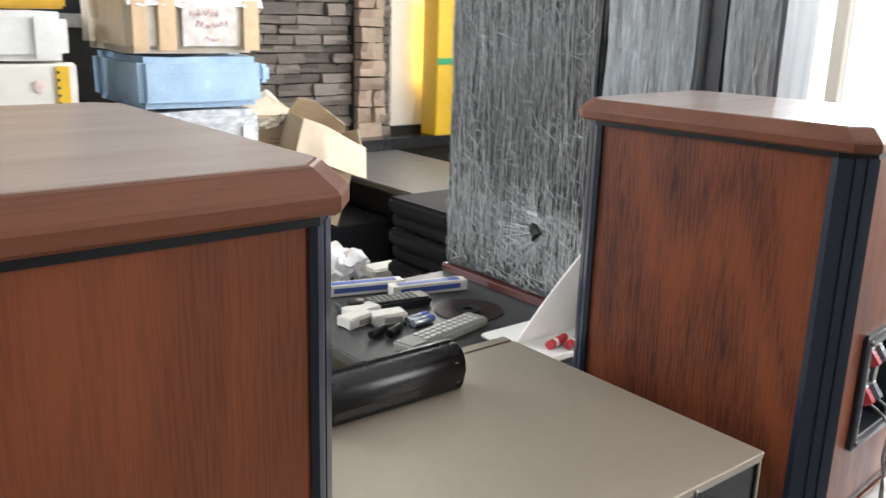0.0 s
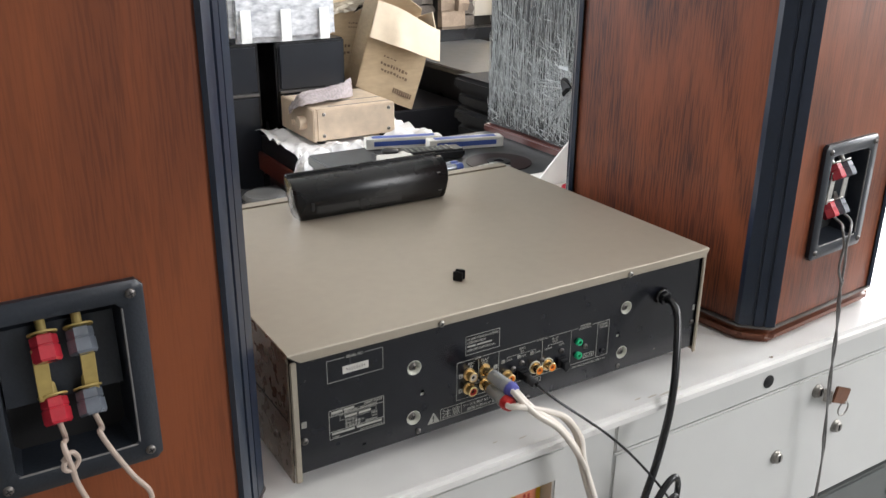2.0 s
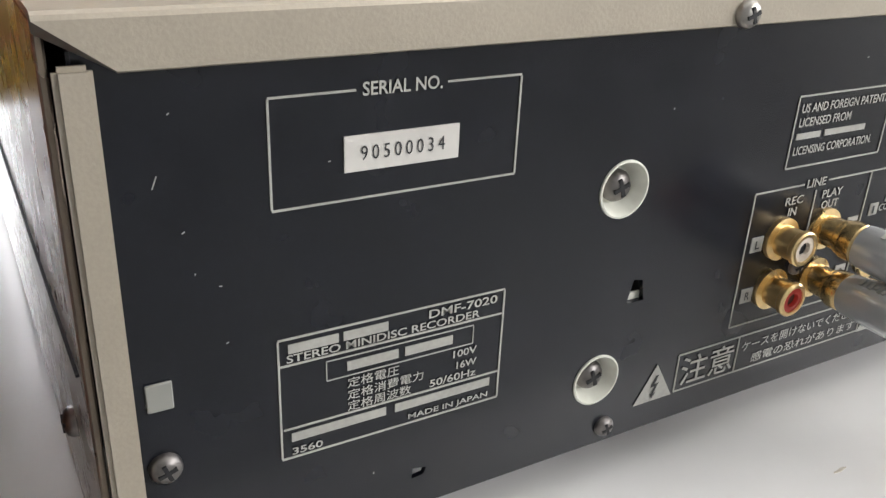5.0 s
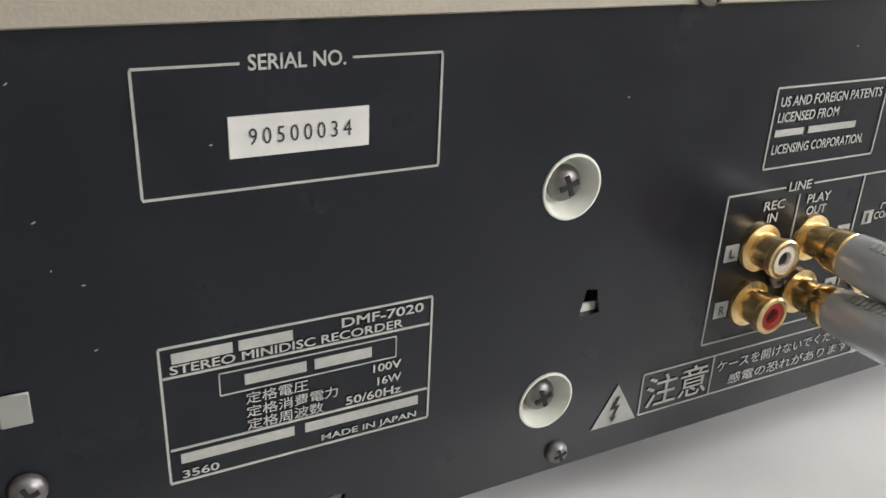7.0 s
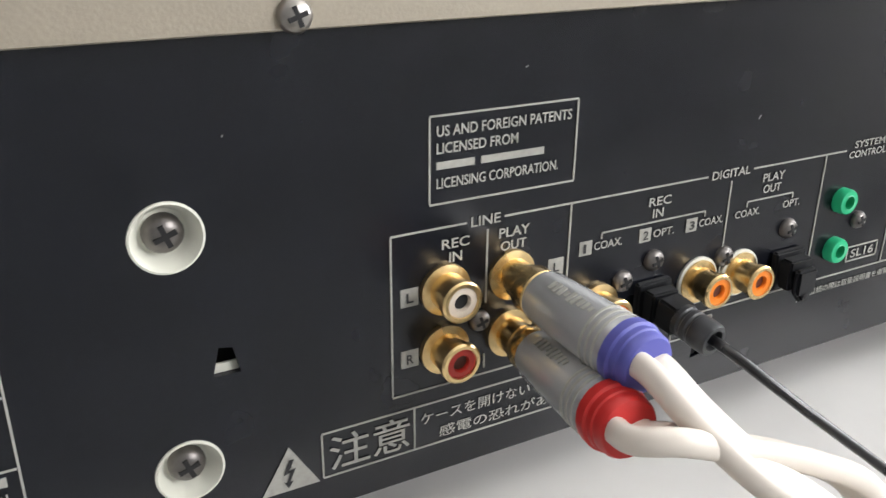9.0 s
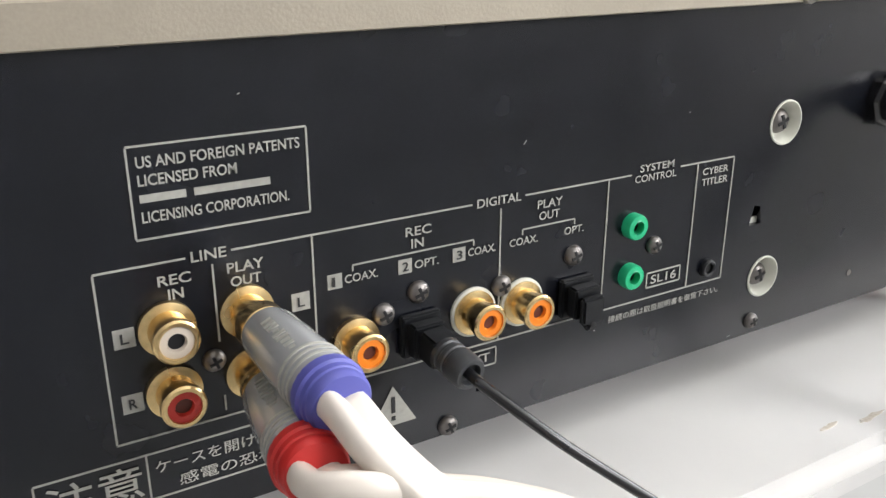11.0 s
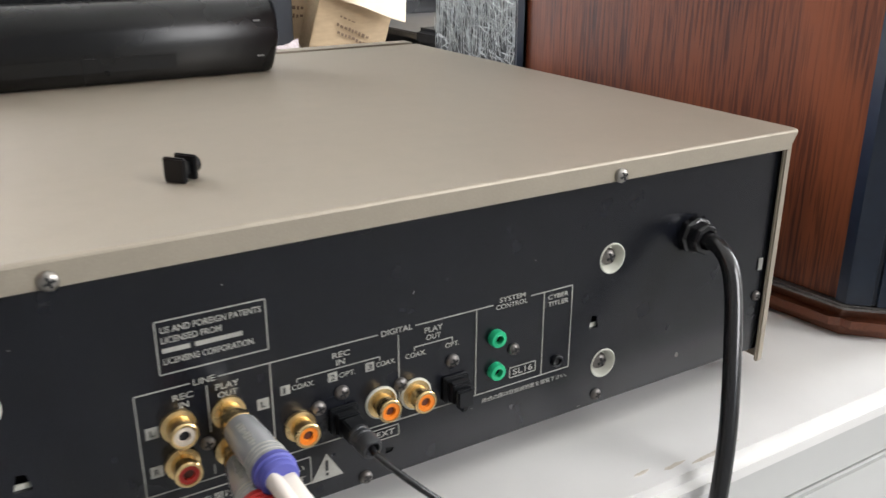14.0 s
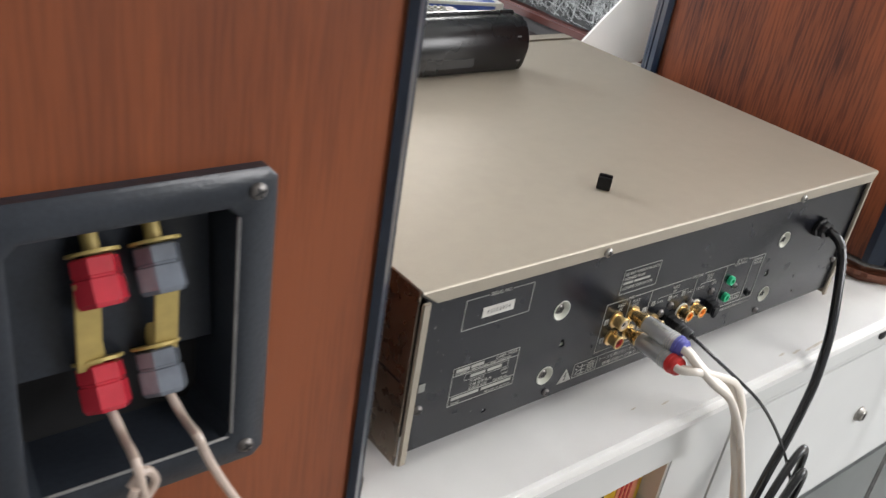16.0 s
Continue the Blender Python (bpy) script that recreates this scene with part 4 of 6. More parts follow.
def rule(bm, x0, z0, x1, z1, w=0.4):
    """A printed line between two points, level or upright."""
    if abs(x1 - x0) > abs(z1 - z0):
        box(min(x0, x1) * mm, max(x0, x1) * mm, INKY, -0.00005, pz(z0 - w / 2), pz(z0 + w / 2), bm=bm)
    else:
        box((x0 - w / 2) * mm, (x0 + w / 2) * mm, INKY, -0.00005, pz(min(z0, z1)), pz(max(z0, z1)), bm=bm)


def frame_rule(name, x0, x1, z0, z1, w=0.4, gaps=()):
    bm = bmesh.new()
    rule(bm, x0, z0, x1, z0, w)
    xs = [x0] + [g for pair in gaps for g in pair] + [x1]
    for a, b in zip(xs[::2], xs[1::2]):
        rule(bm, a, z1, b, z1, w)
    rule(bm, x0, z0 + w / 2, x0, z1 - w / 2, w)
    rule(bm, x1, z0 + w / 2, x1, z1 - w / 2, w)
    return bm


part("serial_frame", frame_rule("f", -188.2, -140, 87.8, 106.9, 0.4, ((-173, -155.5),)), INK, deck)
part("serial_sticker", box(-175.2 * mm, -152.8 * mm, -0.00035, -0.00006, pz(92.8), pz(99.2)), STICKER, deck, "white serial sticker")
bm = frame_rule("f", -188.2, -140, 37.0, 63.0, 0.4)
rule(bm, -187.9, 57.5, -140.3, 57.5, 0.4), rule(bm, -187.7, 43.6, -140.3, 43.6, 0.4)
part("rating_frame", bm, INK, deck)
bm = frame_rule("f", -179, -147, 52.1, 56.3, 0.2)
part("name_frame", bm, INK, deck)
part("patents_frame", frame_rule("f", -61.5, -27, 77.8, 95.4, 0.4), INK, deck)
bm = frame_rule("f", -70, 99, 36.6, 72.7, 0.4, ((-53, -44), (12.5, 27.5), (61, 78.5)))
rule(bm, -48, 38.0, -48, 41.5), rule(bm, -48, 53.8, -48, 70.5), rule(bm, -27, 36.8, -27, 72.4), rule(bm, 20.5, 36.8, 20.5, 70.6), rule(bm, 53.5, 36.8, 53.5, 72.4), rule(bm, 85, 36.8, 85, 72.4)
rule(bm, -18, 64.2, 13, 64.2, 0.35), rule(bm, -18, 62.8, -18, 64.0, 0.35), rule(bm, 13, 62.8, 13, 64.0, 0.35)
rule(bm, 27, 64.2, 43, 64.2, 0.35), rule(bm, 27, 62.8, 27, 64.0, 0.35), rule(bm, 43, 62.8, 43, 64.0, 0.35)
part("socket_frame", bm, INK, deck)
bm = frame_rule("f", -86, -15, 22.2, 32.8, 0.4)
rule(bm, -65, 22.4, -65, 32.6, 0.4)
part("caution_frame", bm, INK, deck)
part("text_frame", frame_rule("f", 6.5, 20, 30.4, 34.9, 0.35), INK, deck)
part("mark_frame", frame_rule("f", 69.5, 82, 39.6, 43.9, 0.4), INK, deck)
for cx in (-93, -9):
    bm = bmesh.new()
    tri = [bm.verts.new(((cx + dx) * mm, INKY, pz(z))) for dx, z in ((-6.2, 21.8), (6.2, 21.8), (0, 32.2))]
    bm.faces.new(tri)
    t = part("warning_triangle", bm, INK, deck)
    bm = bmesh.new()
    if cx == -93:
        pts = ((-0.2, 29.2), (-1.5, 25.9), (-0.1, 26.2), (-0.9, 24.0), (-1.5, 24.3), (-0.6, 22.6), (0.5, 24.2), (-0.2, 24.1), (1.1, 27.0), (-0.2, 26.8), (0.9, 29.2))
        bm.faces.new([bm.verts.new(((cx + dx) * mm, INKY * 1.8, pz(z))) for dx, z in pts])
    else:
        box((cx - 0.5) * mm, (cx + 0.5) * mm, INKY * 1.8, INKY * 1.1, pz(25.2), pz(29.4), bm=bm)
        box((cx - 0.5) * mm, (cx + 0.5) * mm, INKY * 1.8, INKY * 1.1, pz(23.2), pz(24.3), bm=bm)
    part("warning_sign", bm, BLACK_INK, t)
for x, z in ((-66, 59), (-66, 45), (-30.2, 58.5), (-30.2, 44.5), (-22.3, 61.3), (-5.2, 61.3), (9, 61.3)):
    r = 1.7 if z > 60.9 else 2.0
    part("mark_square", box((x - r) * mm, (x + r) * mm, INKY, -0.00005, pz(z - r), pz(z + r)), INK, deck)

WORDS = (
    ("SERIAL NO.", -171.8, 105.8, 15.2, 2.4), ("DMF-7020", -157.5, 60.3, 15.8, 1.9), ("STEREO MINIDISC RECORDER", -186.7, 58.0, 41, 1.7),
    ("100V", -151.5, 49.7, 5.6, 1.7), ("16W", -150.6, 46.9, 4.8, 1.7), ("50/60Hz", -156.8, 44.2, 11, 1.8),
    ("定格電圧", -174.8, 49.3, 11, 2.3), ("定格消費電力", -174.8, 46.6, 16.5, 2.3), ("定格周波数", -174.8, 44.0, 13.8, 2.3),
    ("MADE IN JAPAN", -161.5, 37.5, 19, 1.7), ("3560", -186.2, 37.6, 6.2, 1.6),
    ("US AND FOREIGN PATENTS", -60, 91.3, 31.5, 2.2), ("LICENSED FROM", -60, 87.9, 18.5, 2.2), ("LICENSING CORPORATION.", -60, 80.9, 28.7, 2.2),
    ("LINE", -52, 71.6, 7, 2.2), ("REC", -58.7, 67.9, 6.4, 2.2), ("IN", -57, 64.9, 3, 2.2), ("PLAY", -45.2, 67.9, 7.6, 2.2), ("OUT", -44.7, 64.9, 6.4, 2.2),
    ("DIGITAL", 13.8, 71.6, 12.4, 2.2), ("REC", -5.0, 68.1, 6.6, 2.2), ("IN", -3.6, 65.2, 3.2, 2.2), ("PLAY", 31.2, 68.6, 7.6, 2.2), ("OUT", 31.8, 65.6, 6.2, 2.2),
    ("COAX.", -20.0, 60.3, 8, 2.0), ("OPT.", -2.8, 60.2, 6.3, 2.0), ("COAX.", 11.4, 60.3, 7.8, 2.0), ("COAX.", 23.2, 60.3, 8.4, 2.0), ("OPT.", 39.8, 60.4, 6.2, 2.0),
    ("SYSTEM", 63.8, 73.0, 12, 2.0), ("CONTROL", 62.3, 70.3, 14.6, 2.0), ("CYBER", 87, 68.9, 10, 2.0), ("TITLER", 87, 65.9, 10.2, 2.0),
    ("TEXT", 8.2, 31.5, 10, 2.4), ("SL16", 71, 40.5, 9.6, 2.6), ("注意", -84.5, 23.4, 18.3, 8.2),
    ("ケースを開けないでください", -63.5, 27.8, 46, 2.9), ("感電の恐れがあります", -59, 23.5, 42, 2.9), ("接続の際は取扱説明書を御覧下さい。", 56.5, 32.2, 42, 2.2),
)
for s, x, z, w, h in WORDS:
    lettering(s, x * mm, pz(z), w * mm, h * mm, INKY, INK, deck, bold=0.016 if s.isascii() else 0.006)
for s, x, z in (("L", -66, 59), ("R", -66, 45), ("L", -30.2, 58.5), ("R", -30.2, 44.5), ("1", -22.3, 61.3), ("2", -5.2, 61.3), ("3", 9, 61.3)):
    lettering(s, (x - 0.8) * mm, pz(z - 1.1), (1.6 if s != "1" else 0.8) * mm, 2.2 * mm, INKY * 1.8, BLACK_INK, deck)
lettering("90500034", -172.2 * mm, pz(94.7), 16.4 * mm, 2.6 * mm, -0.0005, BLACK_INK, deck, bold=0.0, gap=1.45)
# maker's names stand as plain bars
for x0, x1, z0, z1 in ((-186.3, -176.5, 59.9, 61.8), (-175.5, -166.3, 59.9, 61.8), (-174.8, -164, 53.2, 55.2), (-162.5, -151.8, 53.2, 55.2), (-186.2, -166.5, 40.6, 42.5), (-164.5, -142.2, 40.6, 42.5), (-60, -51.5, 84.8, 86.3), (-50, -35, 84.8, 86.3)):
    part("printed_bar", box(x0 * mm, x1 * mm, INKY, -0.00005, pz(z0), pz(z1)), INK, deck)

# ---- cables at the deck ----
def phono_plug(name, base, way, ring, path, label, k):
    th = thing(name, base, label, "audio cable", "audio cables")
    w = Vector(way).normalized()
    b = Vector(base)
    def turned(profile, seg=28):
        return lathe([(r, h * k) for r, h in profile], b, w, seg)
    part("metal_sleeve", turned([(4.7 * mm, -0.0010), (5.1 * mm, -0.0004), (5.1 * mm, 0.0030), (4.6 * mm, 0.0036), (4.6 * mm, 0.0060)], 28), GOLD, th, "gold-plated sleeve")
    body = part("plug_body", turned([(4.7 * mm, 0.0036), (5.4 * mm, 0.0040), (5.7 * mm, 0.0055), (6.1 * mm, 0.0150), (6.3 * mm, 0.0285), (6.0 * mm, 0.0310), (4.5 * mm, 0.0315)], 32), PLUG_BODY, th, "smoky clear plastic plug body")
    for h in (0.0238, 0.0256, 0.0274):
        part("groove_ring", turned([(6.15 * mm, h), (6.45 * mm, h + 0.0002), (6.45 * mm, h + 0.0007), (6.15 * mm, h + 0.0009)], 28), INK, body)
    q = w.to_track_quat("Z", "Y").to_matrix().to_4x4()
    bm = bmesh.new()
    random.seed(5)
    for i in range(9):
        m = Matrix.Translation(b + w * (0.0095 + i * 0.0014)) @ q
        n = random.uniform(0.0006, 0.0013)
        box(-n, n, 5.95 * mm, 6.33 * mm, -0.00042, 0.00042, bm=bm, m=m @ pose(0, 0, 0, 0, random.uniform(-14, 4), 25))
    part("faint_print", bm, INK, body, "illegible pale print", "stuff")
    part("colour_band", turned([(5.8 * mm, 0.0296), (6.6 * mm, 0.0300), (6.7 * mm, 0.0322), (6.2 * mm, 0.0326), (6.2 * mm, 0.0340), (5.9 * mm, 0.0343), (5.9 * mm, 0.0358), (5.4 * mm, 0.0366), (3.8 * mm, 0.0369), (0, 0.0369)], 28), ring, th)
    part("sheath", tube([b + w * 0.0343 * k, b + w * 0.0393 * k] + [Vector(p) for p in path], 0.0036, 24, 8, groove=True), WHITE_CABLE, th)
    return th

phono_plug("phono_cable", (-0.042, -0.0085, pz(59.3)), (0.045, -1.0, -0.035), BLUE_BAND,
           ((-0.0374, -0.0525, 0.8025), (-0.0285, -0.0600, 0.7925), (-0.0085, -0.0655, 0.775), (0.015, -0.068, 0.739), (0.028, -0.070, 0.706), (0.040, -0.072, 0.671), (0.055, -0.074, 0.638), (0.078, -0.077, 0.594), (0.097, -0.087, 0.50), (0.11, -0.10, 0.30), (0.14, -0.12, 0.02)),
           "cream phono cable with smoky plug and blue band", 0.93)
phono_plug("phono_cable", (-0.042, -0.0085, pz(45.5)), (-0.14, -1.0, 0.11), RED_BAND,
           ((-0.043, -0.0535, 0.8005), (-0.031, -0.0545, 0.7955), (-0.014, -0.0565, 0.7885), (0.003, -0.0585, 0.7775), (0.0165, -0.0615, 0.756), (0.0175, -0.0665, 0.736), (0.0235, -0.076, 0.702), (0.036, -0.080, 0.668), (0.052, -0.082, 0.634), (0.076, -0.085, 0.588), (0.098, -0.094, 0.50), (0.115, -0.108, 0.30), (0.15, -0.126, 0.02)),
           "cream phono cable with smoky plug and red band", 1.06)
opt = thing("optical_cable", (-0.002, -0.006, pz(44.5)), "thin black optical cable with ribbed plug", "audio cable")
w = Vector((0.08, -1, -0.14)).normalized()
b0 = Vector((-0.002, -0.0058, pz(44.5)))
m = Matrix.Translation(b0) @ w.to_track_quat("Z", "Y").to_matrix().to_4x4()
plug = part("plug", box(-0.0034, 0.0034, -0.0036, 0.0036, 0, 0.0062, 0.0006, m=m), BLACK_PLASTIC, opt)
part("grip", lathe([(0.0033, 0.0050), (0.0040, 0.0055), (0.0040, 0.0068), (0.0036, 0.0071), (0.0036, 0.0077), (0.0040, 0.0081), (0.0040, 0.0092), (0.0037, 0.0095), (0.0037, 0.0101), (0.0041, 0.0105), (0.0040, 0.0144), (0.0036, 0.0152), (0.0026, 0.0152), (0.0025, 0.0135), (0.0011, 0.0135)], b0, w, 20), GREY_RUBBER, opt, "ribbed dark grey rubber grip")
part("cable", tube([b0 + w * 0.0130, b0 + w * 0.021, (0.012, -0.038, 0.780), (0.035, -0.048, 0.7605), (0.057, -0.055, 0.741), (0.084, -0.059, 0.713), (0.110, -0.062, 0.682), (0.135, -0.064, 0.649), (0.151, -0.066, 0.622), (0.173, -0.068, 0.57), (0.185, -0.072, 0.50), (0.19, -0.09, 0.30), (0.22, -0.11, 0.01)], 0.00125, 10, 6), BLACK_CABLE, opt)
cord = thing("mains_cord", (0.165, -0.01, pz(80)), "glossy black mains cord tied in a bundle", "power cord")
part("cord", tube([(0.1635, -0.0070, pz(82.6)), (0.1632, -0.0155, pz(81.4)), (0.1615, -0.0235, pz(76)), (0.1585, -0.030, pz(64)), (0.150, -0.040, pz(42)), (0.142, -0.0485, pz(19)), (0.134, -0.0545, pz(-5)), (0.127, -0.058, pz(-24)), (0.117, -0.060, pz(-60)), (0.105, -0.061, pz(-95)), (0.094, -0.062, pz(-140)), (0.085, -0.063, pz(-190))], 0.0040, 14, 8, flat=0.88), BLACK_CABLE, cord)
def loop(cx, cz, a, b, tilt, y, dy):
    pts = []
    for i in range(13):
        t = 2 * math.pi * i / 12
        u, v = a * math.cos(t), b * math.sin(t)
        pts.append((cx + u * math.cos(tilt) - v * math.sin(tilt), y + dy * math.sin(t), cz + u * math.sin(tilt) + v * math.cos(tilt)))
    return pts
part("bundle_loop", tube(loop(0.113, 0.622, 0.017, 0.057, -0.46, -0.071, 0.004), 0.0035, 10, 5, flat=0.85), BLACK_CABLE, cord)
part("bundle_loop", tube(loop(0.106, 0.612, 0.011, 0.054, -0.48, -0.079, 0.003), 0.0035, 10, 5, flat=0.85), BLACK_CABLE, cord)
part("bundle_loop", tube(loop(0.084, 0.605, 0.015, 0.043, -0.30, -0.081, -0.003), 0.0035, 10, 5, flat=0.85), BLACK_CABLE, cord)
part("tie", tube([(0.068, -0.062, 0.560), (0.080, -0.089, 0.564), (0.098, -0.086, 0.570), (0.100, -0.062, 0.572)], 0.0016, 8, 6), WHITE_TAPE, cord, "white twist tie")
part("cord_end", tube([(0.085, -0.063, pz(-190)), (0.07, -0.07, pz(-260)), (0.06, -0.09, pz(-420)), (0.05, -0.11, 0.012), (0.09, -0.14, 0.006)], 0.0036, 10, 6, flat=0.85), BLACK_CABLE, cord)

# knotted cable at the left loudspeaker
lx, ly, lz = SPL
lc = thing("speaker_cable", (lx, ly - 0.02, lz + 0.13), "pinkish clear twin speaker cable tied in a loose knot", "speaker cable")
cy = -0.066
def flatpath(pts, dy=0.0):
    return [(x, cy + dy * math.sin(i), z) for i, (x, z) in enumerate(pts)]
part("strand", tube([(lx - 0.0138, ly + 0.0005, lz + 0.1355), (lx - 0.0125, ly - 0.012, lz + 0.128)] + flatpath([(-0.3825, 0.887), (-0.380, 0.870), (-0.378, 0.857), (-0.372, 0.840), (-0.361, 0.830), (-0.352, 0.827)]), 0.0017, 8, 7), TWIST_CABLE, lc)
part("strand", tube([(lx + 0.0065, ly + 0.0005, lz + 0.1355), (lx + 0.0085, ly - 0.012, lz + 0.129)] + flatpath([(-0.362, 0.889), (-0.357, 0.875), (-0.347, 0.853), (-0.3385, 0.838), (-0.3395, 0.825), (-0.346, 0.8235), (-0.355, 0.827)]), 0.0017, 8, 7), TWIST_CABLE, lc)
part("knot", tube(flatpath([(-0.357, 0.828), (-0.367, 0.8265), (-0.3695, 0.816), (-0.363, 0.8055), (-0.3545, 0.802), (-0.347, 0.806), (-0.3425, 0.814), (-0.343, 0.823), (-0.351, 0.829), (-0.358, 0.828)], 0.003), 0.0018, 8, 6), TWIST_CABLE, lc)
part("knot", tube(flatpath([(-0.3845, 0.876), (-0.379, 0.880), (-0.3755, 0.874), (-0.380, 0.869), (-0.3845, 0.872), (-0.3835, 0.877)], 0.002), 0.0016, 8, 5), TWIST_CABLE, lc)
part("twist", tube(flatpath([(-0.356, 0.806), (-0.350, 0.810), (-0.345, 0.806), (-0.347, 0.800), (-0.354, 0.799), (-0.356, 0.804)], 0.003), 0.0016, 8, 5), TWIST_CABLE, lc)
part("tail", tube([(-0.350, cy, 0.805), (-0.3505, cy - 0.001, 0.790), (-0.351, cy - 0.001, 0.770), (-0.350, cy, 0.74), (-0.348, cy - 0.002, 0.66), (-0.36, cy - 0.01, 0.35), (-0.37, cy - 0.02, 0.01)], 0.0016, 8, 7, twin=0.0016), TWIST_CABLE, lc)
# grey cable at the right loudspeaker
M = pose(*SPR, 0, 0, 5.2)
rc = thing("speaker_cable", M @ Vector((0, -0.02, 0.13)), "thin grey twin speaker cable hanging over the table edge", "speaker cable")
def at(*p):
    return M @ Vector(p)
ry = -0.046
part("strand", tube([at(-0.0138, 0.0005, 0.129), at(-0.0125, -0.012, 0.122), (0.366, ry, 0.878), (0.374, ry, 0.858), (0.372, ry, 0.835), (0.381, ry, 0.815)], 0.0014, 8, 7), GREY_CABLE, rc)
part("strand", tube([at(0.0065, 0.0005, 0.129), at(0.0060, -0.012, 0.122), (0.380, ry, 0.875), (0.375, ry - 0.002, 0.858), (0.381, ry, 0.838), (0.381, ry, 0.815)], 0.0014, 8, 7), GREY_CABLE, rc)
part("tail", tube([(0.381, ry, 0.820), (0.3825, ry, 0.800), (0.384, ry - 0.003, 0.762), (0.382, ry - 0.006, 0.730), (0.386, ry - 0.006, 0.690), (0.394, ry - 0.006, 0.630), (0.40, ry - 0.006, 0.56), (0.38, ry - 0.02, 0.3), (0.36, ry - 0.05, 0.012)], 0.0011, 8, 7, twin=0.0012), GREY_CABLE, rc)

# ---- on the deck ----
bar = thing("remote_control", (-0.0085, 0.284, pz(122.3)), "black remote control lying on its side on the lid", "remote control", "", 0.0)
def remote_profile():
    return [(-0.0195, 0.0015), (-0.0212, 0.005), (-0.0215, 0.012), (-0.0208, 0.020), (-0.0190, 0.028), (-0.0158, 0.0345), (-0.0110, 0.0395), (-0.004, 0.0425), (0.006, 0.0430), (0.0105, 0.0415), (0.0115, 0.038), (0.0105, 0.003), (0.007, 0.0), (-0.016, 0.0)]
bm = bmesh.new()
prof = remote_profile()
ends = [[bm.verts.new((x + (0.006 if x < 0 else -0.006) * max(0, 0.5 - z / 0.044) * 2, y * k, 0.0002 + z * 1.01)) for y, z in prof] for x, k in ((-0.0940, 0.84), (-0.0928, 0.93), (-0.0905, 1.0), (0.0905, 1.0), (0.0928, 0.93), (0.0940, 0.84))]
for a, b in zip(ends, ends[1:]):
    for i in range(len(prof)):
        bm.faces.new((a[i], a[(i + 1) % len(prof)], b[(i + 1) % len(prof)], b[i]))
bm.faces.new(ends[0]), bm.faces.new(ends[-1][::-1])
rb = part("body", bm, REMOTE_BLACK, bar)
part("top_edge", box(-0.0930, 0.0930, 0.0068, 0.0125, 0.0415, 0.0458, 0.0012), REMOTE_BLACK, bar)
part("battery_cover", box(-0.072, 0.030, -0.0219, -0.0212, 0.0075, 0.0155, 0.0003), REMOTE_BLACK, bar)
part("latch", box(-0.0775, -0.0735, -0.0222, -0.0203, 0.011, 0.020, 0.0005), RECESS, bar)
for z, y in ((0.010, -0.0221), (0.030, -0.0189)):
    part("dot", box(0.078, 0.082, y, y + 0.002, z, z + 0.0010), GREY_CABLE, bar)
pl = thing("dust_plug", (-0.034, 0.054, pz(122.2)), "tiny black plastic dust plug lying on the lid", "dust plug", "", 37)
part("head", box(-0.0056, -0.0036, -0.0045, 0.0045, 0.0002, 0.0090, 0.0005), BLACK_PLASTIC, pl)
part("flange", box(0.0006, 0.0022, -0.0045, 0.0045, 0.0002, 0.0090, 0.0005), BLACK_PLASTIC, pl)
part("stem", box(-0.0036, 0.0006, -0.0025, 0.0025, 0.0022, 0.0068, 0.0004), BLACK_PLASTIC, pl)
part("tip", lathe([(0.0032, 0), (0.0032, 0.0035), (0, 0.004)], (0.0022, 0, 0.0046), (1, 0, 0), 12), BLACK_PLASTIC, pl)

# ---- black side unit behind the table, with small things on it ----
TOP2 = 0.752
side = thing("black_cabinet", (0.45, 0.75, 0), "low black cabinet with dusty top and mahogany rear edge", "cabinet")
part("body", box(0.195, 0.62, 0.46, 0.925, 0.0, TOP2 - 0.021, 0.002), BLACK_LACQUER, side)
part("top_board", box(0.188, 0.625, 0.452, 0.932, TOP2 - 0.020, TOP2, 0.003), DUSTY_BLACK, side)
part("edge_rail", box(0.585, 0.628, 0.50, 0.935, TOP2 + 0.0005, TOP2 + 0.016, 0.003), MAHOGANY, side, "mahogany edge rail")


def on_top(name, x, y, turn, label, cat, lift=0.0008):
    return thing(name, (x, y, TOP2 + lift), label, cat, "", turn)

for x, y, tn in ((0.475, 0.835, -14), (0.375, 0.90, -16)):
    bx = on_top("slim_box", x, y, tn, "slim white box with a blue panel, lying flat", "box")
    part("body", box(-0.075, 0.075, -0.014, 0.014, 0, 0.020, 0.001), WHITE_CARD, bx)
    part("blue_panel", box(-0.060, 0.060, -0.0146, -0.0142, 0.006, 0.015), BLUE_INK, bx)
    part("top_panel", box(-0.062, 0.062, -0.008, 0.008, 0.0202, 0.0206), BLUE_INK, bx)
rm = on_top("remote_control", 0.355, 0.805, -10, "black remote control with a round pad lying on the cabinet", "remote control")
part("body", box(-0.085, 0.085, -0.021, 0.021, 0, 0.017, 0.004, 3), BLACK_PLASTIC, rm)
part("pad", lathe([(0.016, 0), (0.016, 0.004), (0.013, 0.006), (0, 0.006)], (-0.055, 0, 0.017), (0, 0, 1)), BLACK_PLASTIC, rm)
for i in range(9):
    for k in range(3):
        part("key", box(-0.028 + i * 0.0105, -0.022 + i * 0.0105, -0.014 + k * 0.011, -0.008 + k * 0.011, 0.0172, 0.0192, 0.0006, 1), REMOTE_GREY, rm)
